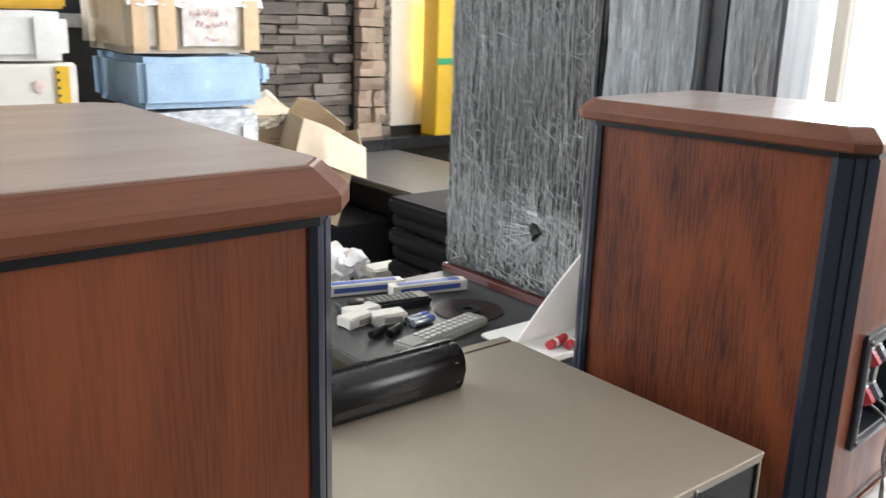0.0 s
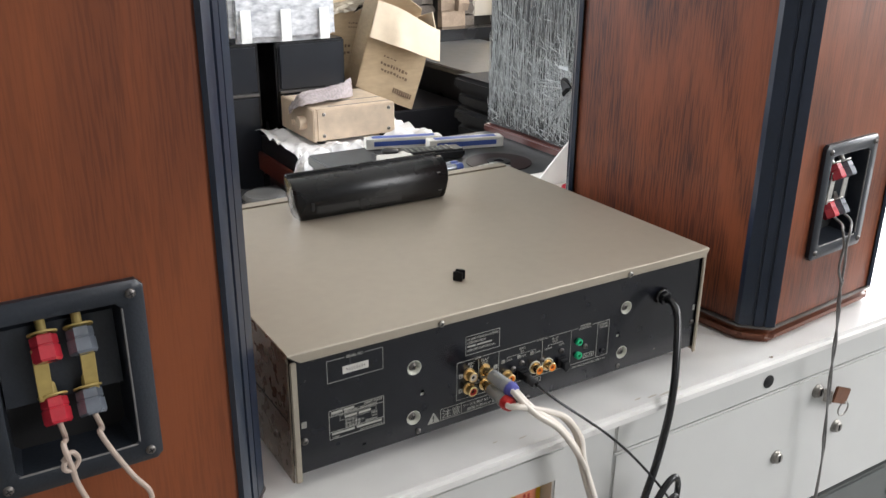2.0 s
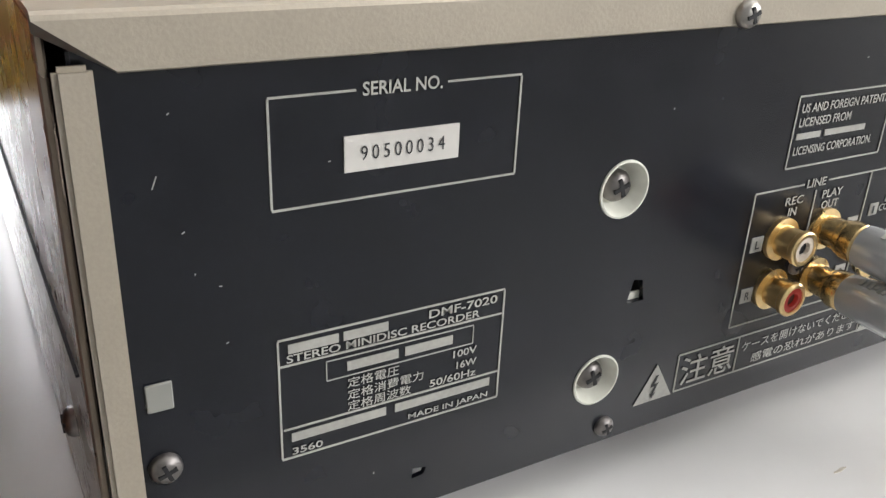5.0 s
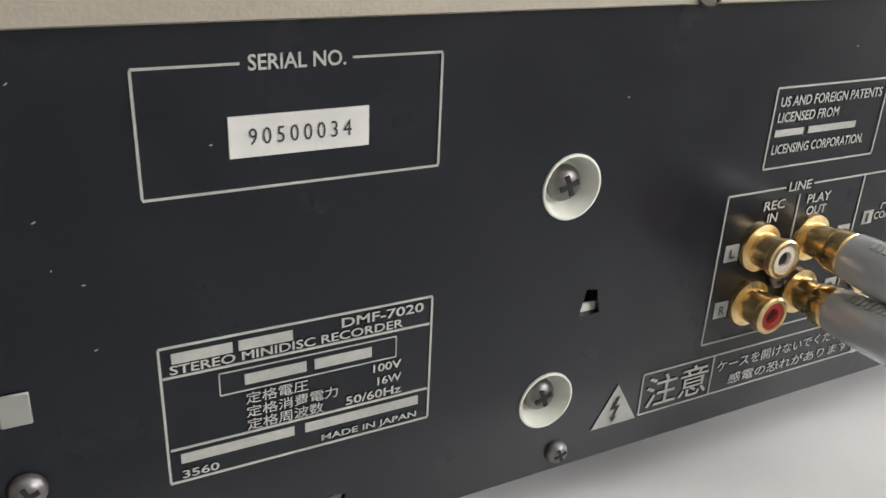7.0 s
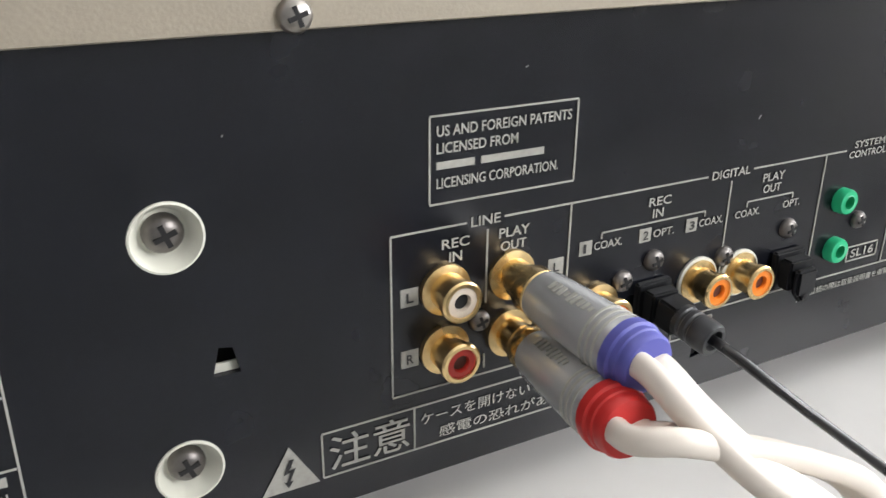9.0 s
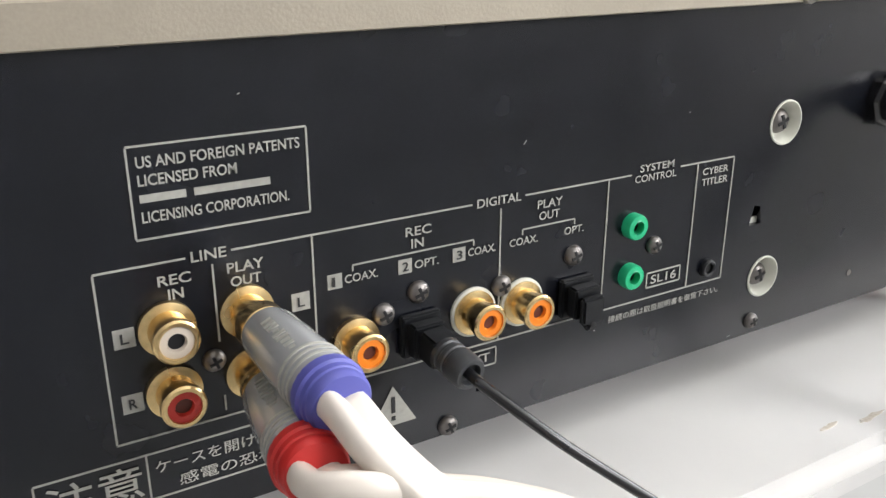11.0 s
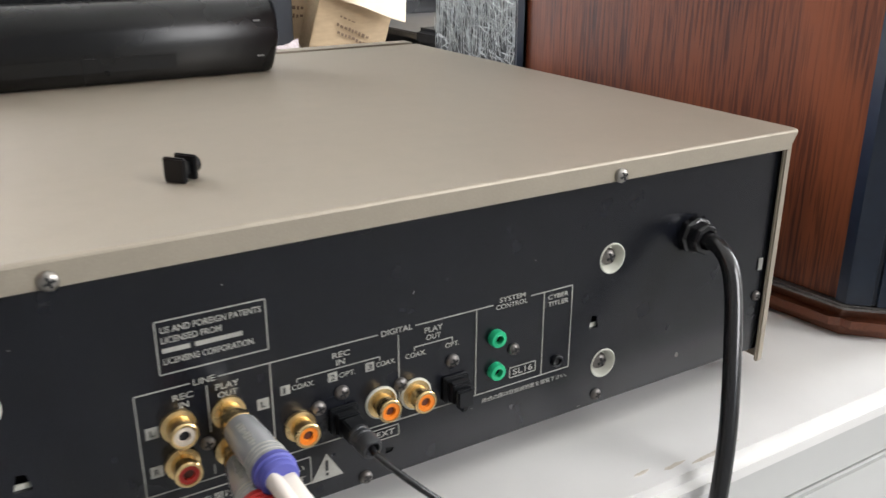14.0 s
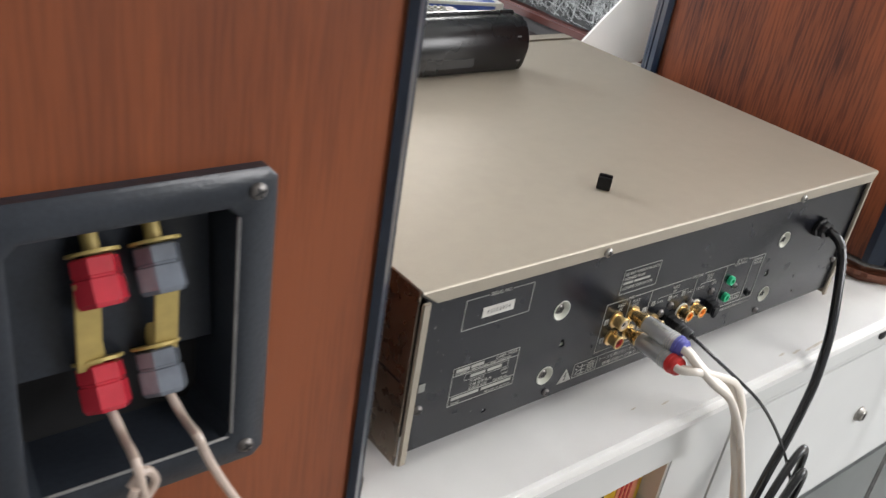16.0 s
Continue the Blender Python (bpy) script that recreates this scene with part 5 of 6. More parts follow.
for x, y, tn, lift in ((0.272, 0.765, 12, 0.0008), (0.320, 0.745, -12, 0.0008), (0.298, 0.790, 4, 0.0008)):
    pk = on_top("small_packet", x, y, tn, "small white wrapped packet", "packet", lift)
    part("body", grid_box(-0.030, 0.030, -0.017, 0.017, 0, 0.018, 0.012, 0.0016, 60, 0.002, x), WHITE_CARD, pk)
    part("print", box(-0.012, 0.020, -0.0190, -0.0186, 0.004, 0.013), REMOTE_GREY, pk)
for x, y, tn in ((0.270, 0.700, 25), (0.296, 0.690, 30)):
    bt = on_top("battery", x, y, tn, "small dark battery lying on its side", "battery")
    part("body", lathe([(0, 0), (0.0065, 0.0002), (0.007, 0.001), (0.007, 0.040), (0.0065, 0.041), (0, 0.041)], (-0.02, 0, 0.0071), (1, 0, 0), 16), BLACK_PLASTIC, bt)
    part("terminal", lathe([(0.0026, 0), (0.0026, 0.002), (0, 0.0022)], (0.021, 0, 0.0071), (1, 0, 0), 12), STEEL, bt)
for y in (0.700, 0.716):
    bt = on_top("battery", 0.362, y, 6, "silver and blue battery lying on its side", "battery")
    part("body", lathe([(0, 0), (0.0065, 0.0002), (0.007, 0.001), (0.007, 0.030)], (-0.024, 0, 0.0071), (1, 0, 0), 16), BATTERY, bt)
    part("blue_end", lathe([(0.0071, 0.030), (0.0071, 0.044), (0.0065, 0.045), (0, 0.045)], (-0.024, 0, 0.0071), (1, 0, 0), 16), BLUE_INK, bt)
ds = on_top("disc", 0.470, 0.712, 0, "dark glossy disc lying on the cabinet top", "disc")
part("body", lathe([(0.008, 0), (0.060, 0), (0.0602, 0.0006), (0.060, 0.0012), (0.0225, 0.0012), (0.008, 0.0012)], (0, 0, 0), (0, 0, 1), 48), DISC, ds)
part("hub", lathe([(0.022, 0.0013), (0.022, 0.0030), (0.009, 0.0030), (0.009, 0.0013)], (0, 0, 0), (0, 0, 1), 32), BLACK_PLASTIC, ds)
gr = on_top("remote_control", 0.350, 0.635, 12, "warm grey remote control with pale keys", "remote control")
part("body", box(-0.095, 0.095, -0.022, 0.022, 0, 0.016, 0.004, 3), REMOTE_GREY, gr)
for i in range(10):
    for k in range(3):
        part("key", box(-0.055 + i * 0.0135, -0.046 + i * 0.0135, -0.015 + k * 0.011, -0.008 + k * 0.011, 0.0162, 0.0182, 0.0006, 1), PALE_KEY, gr)

# white sheet leaning between the cabinet and the right loudspeaker, red batteries on it
fs = thing("white_box", (0.52, 0.52, TOP2), "shallow white plastic box with its lid raised", "box")
part("tray", box(0.400, 0.582, 0.456, 0.60, TOP2 + 0.0006, TOP2 + 0.009, 0.003), FOAM, fs)
LA, LB = Vector((0.4075, 0.527, TOP2 + 0.0095)), Vector((0.551, 0.515, 0.906))
part("lid", sheet(lambda u, v: LA.lerp(LB, v) + Vector(((0.600 - LA.lerp(LB, v).x) * u, 0.004 * math.sin(3 * v + u), 0.0)), 8, 10, 0.003), FOAM, fs, "white sheet with a slanting edge")
for x, y in ((0.462, 0.490), (0.486, 0.474)):
    bt = thing("battery", (x, y, TOP2 + 0.0093), "red and white battery lying in the white box", "battery", "", 14)
    part("body", lathe([(0, 0), (0.0068, 0.0002), (0.0072, 0.001), (0.0072, 0.046), (0.0065, 0.048), (0, 0.048)], (-0.024, 0, 0.0073), (1, 0, 0), 16), RED_KNOB, bt)
    part("band", lathe([(0.0073, 0.012), (0.0074, 0.0125), (0.0074, 0.019), (0.0073, 0.0195)], (-0.024, 0, 0.0073), (1, 0, 0), 16), WHITE_CARD, bt)

# ---- tall film-wrapped things along the window side ----
def creases(x, y0, y1, z0, z1, n, upright, seed):
    """Fine straight ridges of stretch film on the face that looks towards -x, their shine put into a pale colour; more
    of them gather near the foot.
    """
    random.seed(seed)
    bm = bmesh.new()
    for _ in range(n):
        low = random.random() < 0.22
        y, z = random.uniform(y0, y1), z0 + (min(0.16, z1 - z0) if low else z1 - z0) * random.random()
        kind = random.random()
        a = random.gauss(0, 6) if kind < upright else random.gauss(75, 14) if kind < upright + (1 - upright) * 0.5 else random.choice((-1, 1)) * random.gauss(42, 14)
        ln, wd = 0.006 + 0.085 * random.random() ** 2 * (1.0 if kind < upright else 0.40), random.uniform(0.0002, 0.0009)
        dy, dz = ln * math.sin(radians(a)), ln * math.cos(radians(a))
        if not (y0 < y - abs(dy) and y + abs(dy) < y1 and z0 < z - dz and z + dz < z1):
            continue
        p = [Vector((x - 0.001, y - dy, z - dz)), Vector((x - 0.0016, y + random.uniform(-0.0008, 0.0008), z)), Vector((x - 0.001, y + dy, z + dz))]
        side_v = Vector((0, math.cos(radians(a)), -math.sin(radians(a)))) * wd
        rows = [[bm.verts.new(q - side_v * k), bm.verts.new(q + Vector((-0.0006, 0, 0))), bm.verts.new(q + side_v * k)] for q, k in zip(p, (0.15, 1.0, 0.15))]
        for r0, r1 in zip(rows, rows[1:]):
            for k in range(2):
                bm.faces.new((r0[k], r0[k + 1], r1[k + 1], r1[k]))
    return bm

w1 = thing("wrapped_panel", (0.78, 0.74, TOP2 + 0.017), "tall dark panel wound in creased stretch film", "wrapped panel")
part("body", grid_box(0.595, 0.70, 0.560, 0.934, TOP2 + 0.0165, 1.75, 0.05, 0.003, 9, 0.005, 3), FILM_DARK, w1, "dark cloth panel under film")
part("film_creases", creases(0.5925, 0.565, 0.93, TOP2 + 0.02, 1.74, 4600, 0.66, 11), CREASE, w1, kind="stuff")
random.seed(77)
bm = bmesh.new()
for i in range(60):
    a = radians(random.uniform(95, 265))
    r0, r1 = random.uniform(0.016, 0.03), random.uniform(0.05, 0.11)
    y0, z0 = 0.679 + r0 * math.cos(a), 0.888 + r0 * math.sin(a) * 0.8
    y1, z1 = min(max(0.679 - r1 * math.cos(a), 0.568), 0.928), max(0.888 + r1 * math.sin(a) - 0.02, TOP2 + 0.02)
    tube([(0.5912, y0, z0), (0.5895, (y0 + y1) / 2, (z0 + z1) / 2 + random.uniform(-0.004, 0.004)), (0.5912, y1, z1)], random.uniform(0.0003, 0.0008), 4, 3, bm=bm)
part("gathered_film", bm, CREASE, w1, "tight gathers in the film, their shine in a pale colour", "stuff")
bm = rough_up(lathe([(0.015, 0), (0.012, 0.003), (0, 0.004)], (0.588, 0.679, 0.888), (-1, 0, 0), 11), 0.009, 90)
part("torn_patch", bm, RECESS, w1, "torn hole in the film")
part("label", box(0.587, 0.5885, 0.672, 0.700, 0.915, 0.921), CREASE, w1, "small white label")
side2 = thing("side_shelf", (0.87, 0.69, 0), "low black shelf unit beside the window", "shelf")
part("body", box(0.635, 1.1, 0.4505, 0.93, 0.0, 0.730, 0.003), BLACK_LACQUER, side2)
part("top_board", box(0.632, 1.1, 0.4485, 0.932, 0.7305, 0.7502, 0.003), BLACK_LACQUER, side2)
w2 = thing("wrapped_panel", (0.72, 0.47, 0.7512), "tall pale panel wound in vertical bands of film", "wrapped panel")
part("body", grid_box(0.599, 0.70, 0.385, 0.559, 0.7512, 1.75, 0.05, 0.002, 12, 0.005, 5), FILM_PALE, w2)
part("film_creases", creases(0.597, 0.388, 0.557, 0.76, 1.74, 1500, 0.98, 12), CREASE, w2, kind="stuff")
solo("black_post", box(0.612, 0.66, 0.350, 0.381, 0.7512, 1.75, 0.003), NAVY, "narrow black upright post", "post")
w3 = thing("wrapped_panel", (0.72, 0.3, 0.7512), "narrow pale panel wound in stretch film", "wrapped panel")
part("body", grid_box(0.605, 0.70, 0.262, 0.346, 0.7512, 1.75, 0.05, 0.002, 12, 0.006, 8), FILM_PALE, w3)
part("film_creases", creases(0.603, 0.266, 0.342, 0.76, 1.74, 800, 0.98, 13), CREASE, w3, kind="stuff")

# ---- far end of the room ----
def box_thing(name, x0, x1, y0, y1, z0, z1, mat, label, cat, bev=0.006, lumps=0.0, seed=0):
    th = thing(name, ((x0 + x1) / 2, (y0 + y1) / 2, z0), label, cat)
    part("body", grid_box(x0, x1, y0, y1, z0, z1, 0.06, lumps, 8, bev, seed) if lumps else box(x0, x1, y0, y1, z0, z1, bev), mat, th)
    return th

# black cabinets carrying the parcels
for i, (x0, x1) in enumerate(((0.33, 0.60), (0.66, 0.92))):
    c = thing("black_loudspeaker", ((x0 + x1) / 2, 2.5, 0), "tall black floor loudspeaker standing under parcels", "loudspeaker", "black floor loudspeakers")
    part("body", box(x0, x1, 2.32, 2.72, 0.0, 0.762, 0.006), BLACK_LACQUER, c)
    part("front_grille", box(x0 + 0.012, x1 - 0.012, 2.312, 2.3195, 0.03, 0.58, 0.003), NAVY, c)
    part("upper_panel", box(x0 + 0.012, x1 - 0.012, 2.312, 2.3195, 0.60, 0.752, 0.003), NAVY, c)
    part("trim_line", box(x0 + 0.01, x1 - 0.01, 2.306, 2.3185, 0.586, 0.594, 0.001), DARK_STEEL, c)
part_pack = box_thing("bubble_wrapped_box", 0.505, 0.885, 2.30, 2.70, 0.763, 0.926, CLEAR_WRAP, "printed box in clear bubble wrap with white tape", "parcel", 0.02, 0.004, 1)
for x in (0.535, 0.675, 0.815):
    part("tape_strip", box(x, x + 0.036, 2.286, 2.292, 0.767, 0.872, 0.001), WHITE_TAPE, part_pack)
blue = box_thing("blue_wrapped_box", 0.485, 0.895, 2.30, 2.76, 0.936, 1.096, BLUE_WRAP, "parcel in light blue bubble wrap", "parcel", 0.02, 0.004, 2)
part("fold", box(0.893, 0.93, 2.31, 2.36, 1.01, 1.07, 0.01), BLUE_WRAP, blue)
top = box_thing("taped_parcel", 0.455, 0.890, 2.30, 2.76, 1.106, 1.29, CREAM_WRAP, "parcel in clear wrap with tan tape and red writing", "parcel", 0.024, 0.005, 3)
for x0, x1 in ((0.465, 0.51), (0.545, 0.60), (0.825, 0.88)):
    part("tape_strip", box(x0, x1, 2.284, 2.291, 1.116, 1.272, 0.002), TAN_TAPE, top)
part("label", box(0.62, 0.80, 2.284, 2.290, 1.13, 1.265, 0.002), LABEL_FILM, top)
bm = bmesh.new()
random.seed(3)
for z, x0, x1, hh in ((1.222, 0.645, 0.74, 0.022), (1.186, 0.665, 0.765, 0.022), (1.146, 0.69, 0.735, 0.012)):
    x = x0
    while x < x1:
        wd = random.uniform(0.006, 0.014)
        z1 = z + random.uniform(-0.004, 0.004)
        tube([(x, 2.2822, z1), (x + wd * 0.6, 2.2822, z1 + hh * random.uniform(0.5, 1)), (x + wd, 2.2822, z1 + hh * random.uniform(0, 0.4))], 0.0022, 6, 4, bm=bm, flat=0.6)
        x += wd + 0.004
part("marker_writing", bm, FADED_INK, top, "illegible faded red writing", "stuff")
def film_wrap(u, v):
    """Loose film gathered along the top edge of the parcel."""
    n1, n2 = noise.noise(Vector((u * 9, v * 3, 5.5))), noise.noise(Vector((u * 25, v * 9, 1.5)))
    return Vector((0.452 + 0.442 * u, 2.283 + 0.05 * v + 0.008 * n2, 1.252 + 0.048 * math.sin(math.pi * 0.62 * v) + 0.010 * n1 * (1 - v) + 0.004 * n2))
part("gathered_film", sheet(film_wrap, 60, 10, 0.0012), CRUMPLE, top, "milky film gathered along the top")
rack = thing("steel_rack", (0.6, 2.75, 0), "galvanised slotted steel rack standing behind parcels", "rack")
for x in (0.335, 0.965):
    part("upright", box(x, x + 0.04, 2.70, 2.74, 0, 1.22, 0.002), GALV, rack)
    bm = bmesh.new()
    for i in range(24):
        box(x + 0.013, x + 0.027, 2.6975, 2.6995, 0.62 + i * 0.025, 0.633 + i * 0.025, bm=bm)
    part("slots", bm, RECESS, rack, kind="stuff")
part("beam", box(0.18, 1.08, 2.74, 2.76, 1.17, 1.215, 0.002), GALV, rack)
part("shelf", box(0.18, 1.08, 2.76, 3.1, 1.19, 1.205, 0.002), GALV, rack)
box_thing("white_box", 0.955, 1.04, 2.765, 2.95, 0.781, 1.07, WHITE_CARD, "plain white box beside the parcels", "box")
solo("box_stand", box(0.932, 1.06, 2.763, 2.955, 0.0, 0.780, 0.004), BLACK_LACQUER, "narrow black stand under a white box", "stand")
for x0, x1 in ((0.30, 0.50), (0.53, 0.76)):
    box_thing("dark_panel", x0, x1, 2.85, 2.95, 1.2065, 1.9, NAVY, "tall dark navy panel standing on the rack", "panel")
gc = thing("covered_chair", (1.0, 2.9, 1.2), "object under a grey cloth on the rack", "covered object")
part("cloth", grid_box(0.80, 1.06, 2.80, 3.05, 1.2065, 1.75, 0.06, 0.012, 5, 0.02, 4), GREY_CLOTH, gc)

# left stack
stand = solo("stack_table", box(-0.45, 0.285, 2.25, 2.75, 0.0, 0.93, 0.004), BLACK_LACQUER, "dark cabinet under the carton stack", "cabinet")
st = box_thing("taped_carton", -0.13, 0.295, 2.28, 2.70, 0.931, 1.082, WHITE_CARD, "white carton with yellow hazard tape at the ends", "carton", 0.006, 0.004, 6)
for x0, x1 in ((-0.128, -0.088), (0.235, 0.272)):
    part("hazard_tape", box(x0, x1, 2.272, 2.276, 0.94, 1.075, 0.001), YELLOW_CARD, st)
    bm = bmesh.new()
    for i in range(6):
        box(x0 + 0.002, x0 + 0.010, 2.2695, 2.2715, 0.945 + i * 0.022, 0.952 + i * 0.022, bm=bm)
    part("hazard_print", bm, BLACK_INK, st, kind="stuff")
bm = lathe([(0.020, 0), (0.016, 0.001), (0, 0.0012)], (0.055, 2.274, 1.005), (0, -1, 0), 18)
lathe([(0.018, 0), (0.014, 0.001), (0, 0.0012)], (0.19, 2.274, 1.02), (0, -1, 0), 18, bm=bm)
part("stamp", bm, STAMP_INK, st, kind="stuff")
fbx = box_thing("foam_box", -0.16, 0.285, 2.29, 2.70, 1.090, 1.225, WHITE_TAPE, "white parcel wrapped in milky film", "parcel", 0.02, 0.004, 7)
part("tape_strip", box(-0.03, 0.03, 2.279, 2.284, 1.10, 1.215, 0.001), WHITE_TAPE, fbx, "milky tape strip")
part("tape_strip", box(0.19, 0.235, 2.279, 2.284, 1.10, 1.215, 0.001), WHITE_TAPE, fbx, "milky tape strip")
yb = box_thing("amber_taped_box", -0.16, 0.285, 2.30, 2.70, 1.232, 1.42, YELLOW_TAPE, "carton covered with amber tape", "carton", 0.008, 0.004, 9)
for i, (x, a, mat, lab) in enumerate(((-0.27, -7, WHITE_CARD, "white book standing on end"), (-0.235, -12, KRAFT_IN, "pale book with red print on its spine"), (-0.205, -13, YELLOW_CARD, "yellow and white book leaning"))):
    bk = thing("book", (x, 2.35, 1.0), lab, "book", "leaning books", 0)
    part("cover", box(-0.014, 0.014, -0.06, 0.10, 0, 0.21, 0.002, m=pose(0, 0, 0.004, 0, -a, 0)), mat, bk)
    part("spine_print", box(-0.006, 0.006, -0.0618, -0.0605, 0.03, 0.15, m=pose(0, 0, 0.004, 0, -a, 0)), RED_INK if i < 2 else WHITE_CARD, bk)
tray = thing("yellow_tray", (-0.25, 2.36, 0.931), "low yellow and white tray box under the books", "box")
part("body", box(-0.36, -0.135, 2.26, 2.50, 0.931, 0.985, 0.003), YELLOW_CARD, tray)
part("band", box(-0.36, -0.135, 2.255, 2.2595, 0.965, 0.984, 0.001), WHITE_CARD, tray)
part("print", box(-0.34, -0.16, 2.2525, 2.2545, 0.969, 0.978), RED_INK, tray)

# low stack with the gold amplifier
low = thing("black_chest", (0.78, 2.1, 0), "low black chest carrying a gold amplifier", "chest")
part("body", box(0.58, 1.02, 1.93, 2.29, 0.0, 0.464, 0.004), BLACK_LACQUER, low)
part("side_panel", box(0.565, 0.578, 1.93, 2.29, 0.335, 0.40, 0.003), MAHOGANY, low)
amp = thing("gold_amplifier", (0.805, 2.1, 0.47), "gold metal amplifier with a cloth on its top", "amplifier")
part("case", box(0.666, 0.948, 2.0, 2.27, 0.484, 0.587, 0.003), GOLD_METAL, amp)
part("front_panel", box(0.652, 0.6655, 1.998, 2.272, 0.482, 0.589, 0.003), GOLD_METAL, amp)
part("vent_line", box(0.72, 0.945, 2.03, 2.035, 0.5872, 0.5880), DARK_STEEL, amp)
part("vent_line", box(0.72, 0.945, 2.10, 2.105, 0.5872, 0.5880), DARK_STEEL, amp)
part("volume_knob", lathe([(0.022, 0), (0.022, 0.02), (0.020, 0.023), (0, 0.023)], (0.652, 2.07, 0.535), (-1, 0, 0), 24), GOLD_METAL, amp)
part("small_knob", lathe([(0.009, 0), (0.009, 0.012), (0, 0.013)], (0.652, 2.16, 0.520), (-1, 0, 0), 16), GOLD_METAL, amp)
for x in (0.69, 0.925):
    for z in (0.500, 0.570):
        cross_screw((x, 2.0, z), (0, -1, 0), 0.006, amp, STEEL)
for x in (0.69, 0.92):
    for y in (2.03, 2.24):
        part("foot", lathe([(0.014, 0), (0.014, 0.012), (0, 0.012)], (x, y, 0.4715), (0, 0, 1), 16), BLACK_PLASTIC, amp)
random.seed(21)
RUN = spline([(0.872, 2.175, 0.5885), (0.80, 2.125, 0.5885), (0.72, 2.105, 0.5885), (0.655, 2.10, 0.5895), (0.641, 2.12, 0.570), (0.637, 2.16, 0.545)], 8)
def cloth(u, v):
    """A long rumpled rag across the amplifier, its end hanging over the front panel."""
    p = Vector(RUN[min(len(RUN) - 1, int(u * (len(RUN) - 1) + 0.5))])
    n1, n2 = noise.noise(Vector((u * 4, v * 4, 0.3))), noise.noise(Vector((u * 10, v * 12, 2.3)))
    half = 0.036 + 0.022 * math.sin(math.pi * min(1.0, u * 1.25)) + 0.008 * n1
    hump = math.sin(math.pi * v) * (0.034 * (1 - u) + 0.008) + 0.009 * abs(math.sin(v * 10 + u * 5)) + 0.010 * abs(n2)
    return p + Vector((0.35 * half * (2 * v - 1), half * (2 * v - 1), 0.0012 + hump))
solo("dust_cloth", sheet(cloth, 40, 30, 0.002), MAUVE_CLOTH, "crumpled grey-mauve cloth lying on the amplifier", "cloth")
def plastic(u, v):
    """Film lying on the chest, its front edge crumpled over the side."""
    n1, n2 = noise.noise(Vector((u * 7, v * 6, 1.7))), noise.noise(Vector((u * 19, v * 17, 4.2)))
    hang = 0.05 + 0.05 * noise.noise(Vector((u * 3.1, 0.4, 2.2))) + 0.09 * max(0.0, 0.22 - u) / 0.22
    s = v * (0.36 + hang)
    if s < hang:
        d = hang - s
        return Vector((0.555 + 0.50 * u + 0.02 * n1, 1.918 - 0.030 * abs(n2) - 0.02 * n1 - 0.10 * d, 0.470 - d + 0.020 * n2))
    y = 1.918 + (s - hang)
    return Vector((0.555 + 0.50 * u, y, 0.4705 + 0.034 * abs(n1) * (y < 1.985 or u > 0.82 or u < 0.16) + 0.014 * abs(n2) * (y < 1.99)))
solo("plastic_sheet", sheet(plastic, 70, 50, 0.0012), CRUMPLE, "crumpled white plastic film draped under the amplifier", "plastic sheet")
def strip(u, v):
    n1 = noise.noise(Vector((u * 3, v * 9, 7.7)))
    w = 0.065 * (1 - 0.6 * v)
    return Vector((0.572 + w * u + 0.022 * n1 + 0.02 * v, 1.895 - 0.025 * abs(n1), 0.455 - 0.25 * v))
solo("hanging_film", sheet(strip, 10, 30, 0.001), CRUMPLE, "torn strip of white film hanging down", "plastic film")
for x0, x1, y0, y1, z1 in ((1.03, 1.10, 1.95, 2.1, 0.45), (1.05, 1.22, 1.86, 1.94, 0.44)):
    box_thing("pale_box", x0, x1, y0, y1, 0.0, z1, WHITE_CARD, "pale grey-white box on the floor", "box")
sp2 = thing("grille_unit", (0.42, 1.95, 0), "black unit with a mesh top standing on the floor", "unit")
part("body", box(0.36, 0.53, 1.80, 2.02, 0.0, 0.36, 0.01), BLACK_LACQUER, sp2)
part("mesh_top", lathe([(0.07, 0), (0.06, 0.01), (0, 0.012)], (0.445, 1.91, 0.36), (0, 0, 1), 24), DARK_GREY, sp2)

# open kraft cartons
def carton(base, rx, ry, rz, w, d, h, lean, label):
    c = thing("kraft_carton", base, label, "carton")
    m = pose(*base, rx, ry, rz) @ Matrix(((1, 0, lean, 0), (0, 1, 0, 0), (0, 0, 1, 0), (0, 0, 0, 1)))
    t = 0.004
    for k, b in enumerate(((-w / 2, w / 2, -d / 2, -d / 2 + t, 0, h), (-w / 2, w / 2, d / 2 - t, d / 2, 0, h), (-w / 2, -w / 2 + t, -d / 2 + t, d / 2 - t, 0, h), (w / 2 - t, w / 2, -d / 2 + t, d / 2 - t, 0, h))):
        bm = grid_box(*b, 0.035, 0.004, 9, 0.001, k + w)
        bm.transform(m)
        part("wall", bm, KRAFT, c)
    part("bottom", box(-w / 2 + t, w / 2 - t, -d / 2 + t, d / 2 - t, 0.001, t, m=m), KRAFT, c)
    return c, m

def small_print(m, w, d, rows, c, label):
    """Rows of (x start, x end, z, height, mean character width) on the front wall."""
    bm = bmesh.new()
    for x0, x1, z, hh, ww in rows:
        x = x0
        while x < x1:
            k = random.uniform(0.5, 1.0) * ww
            box(x, x + k, -d / 2 - 0.0062, -d / 2 - 0.0050, z + random.uniform(0, 0.3) * hh, z + hh * random.uniform(0.7, 1.0), bm=bm, m=m)
            x += k + 0.45 * ww
    part("dark_print", bm, BROWN_INK, c, label, "stuff")

random.seed(31)
W1, D1, H1 = 0.235, 0.20, 0.310
front, fm = carton((1.0948, 2.41, 0.5334), 2, 25, -13, W1, D1, H1, -0.148, "open brown kraft carton leaning with its flap folded over")
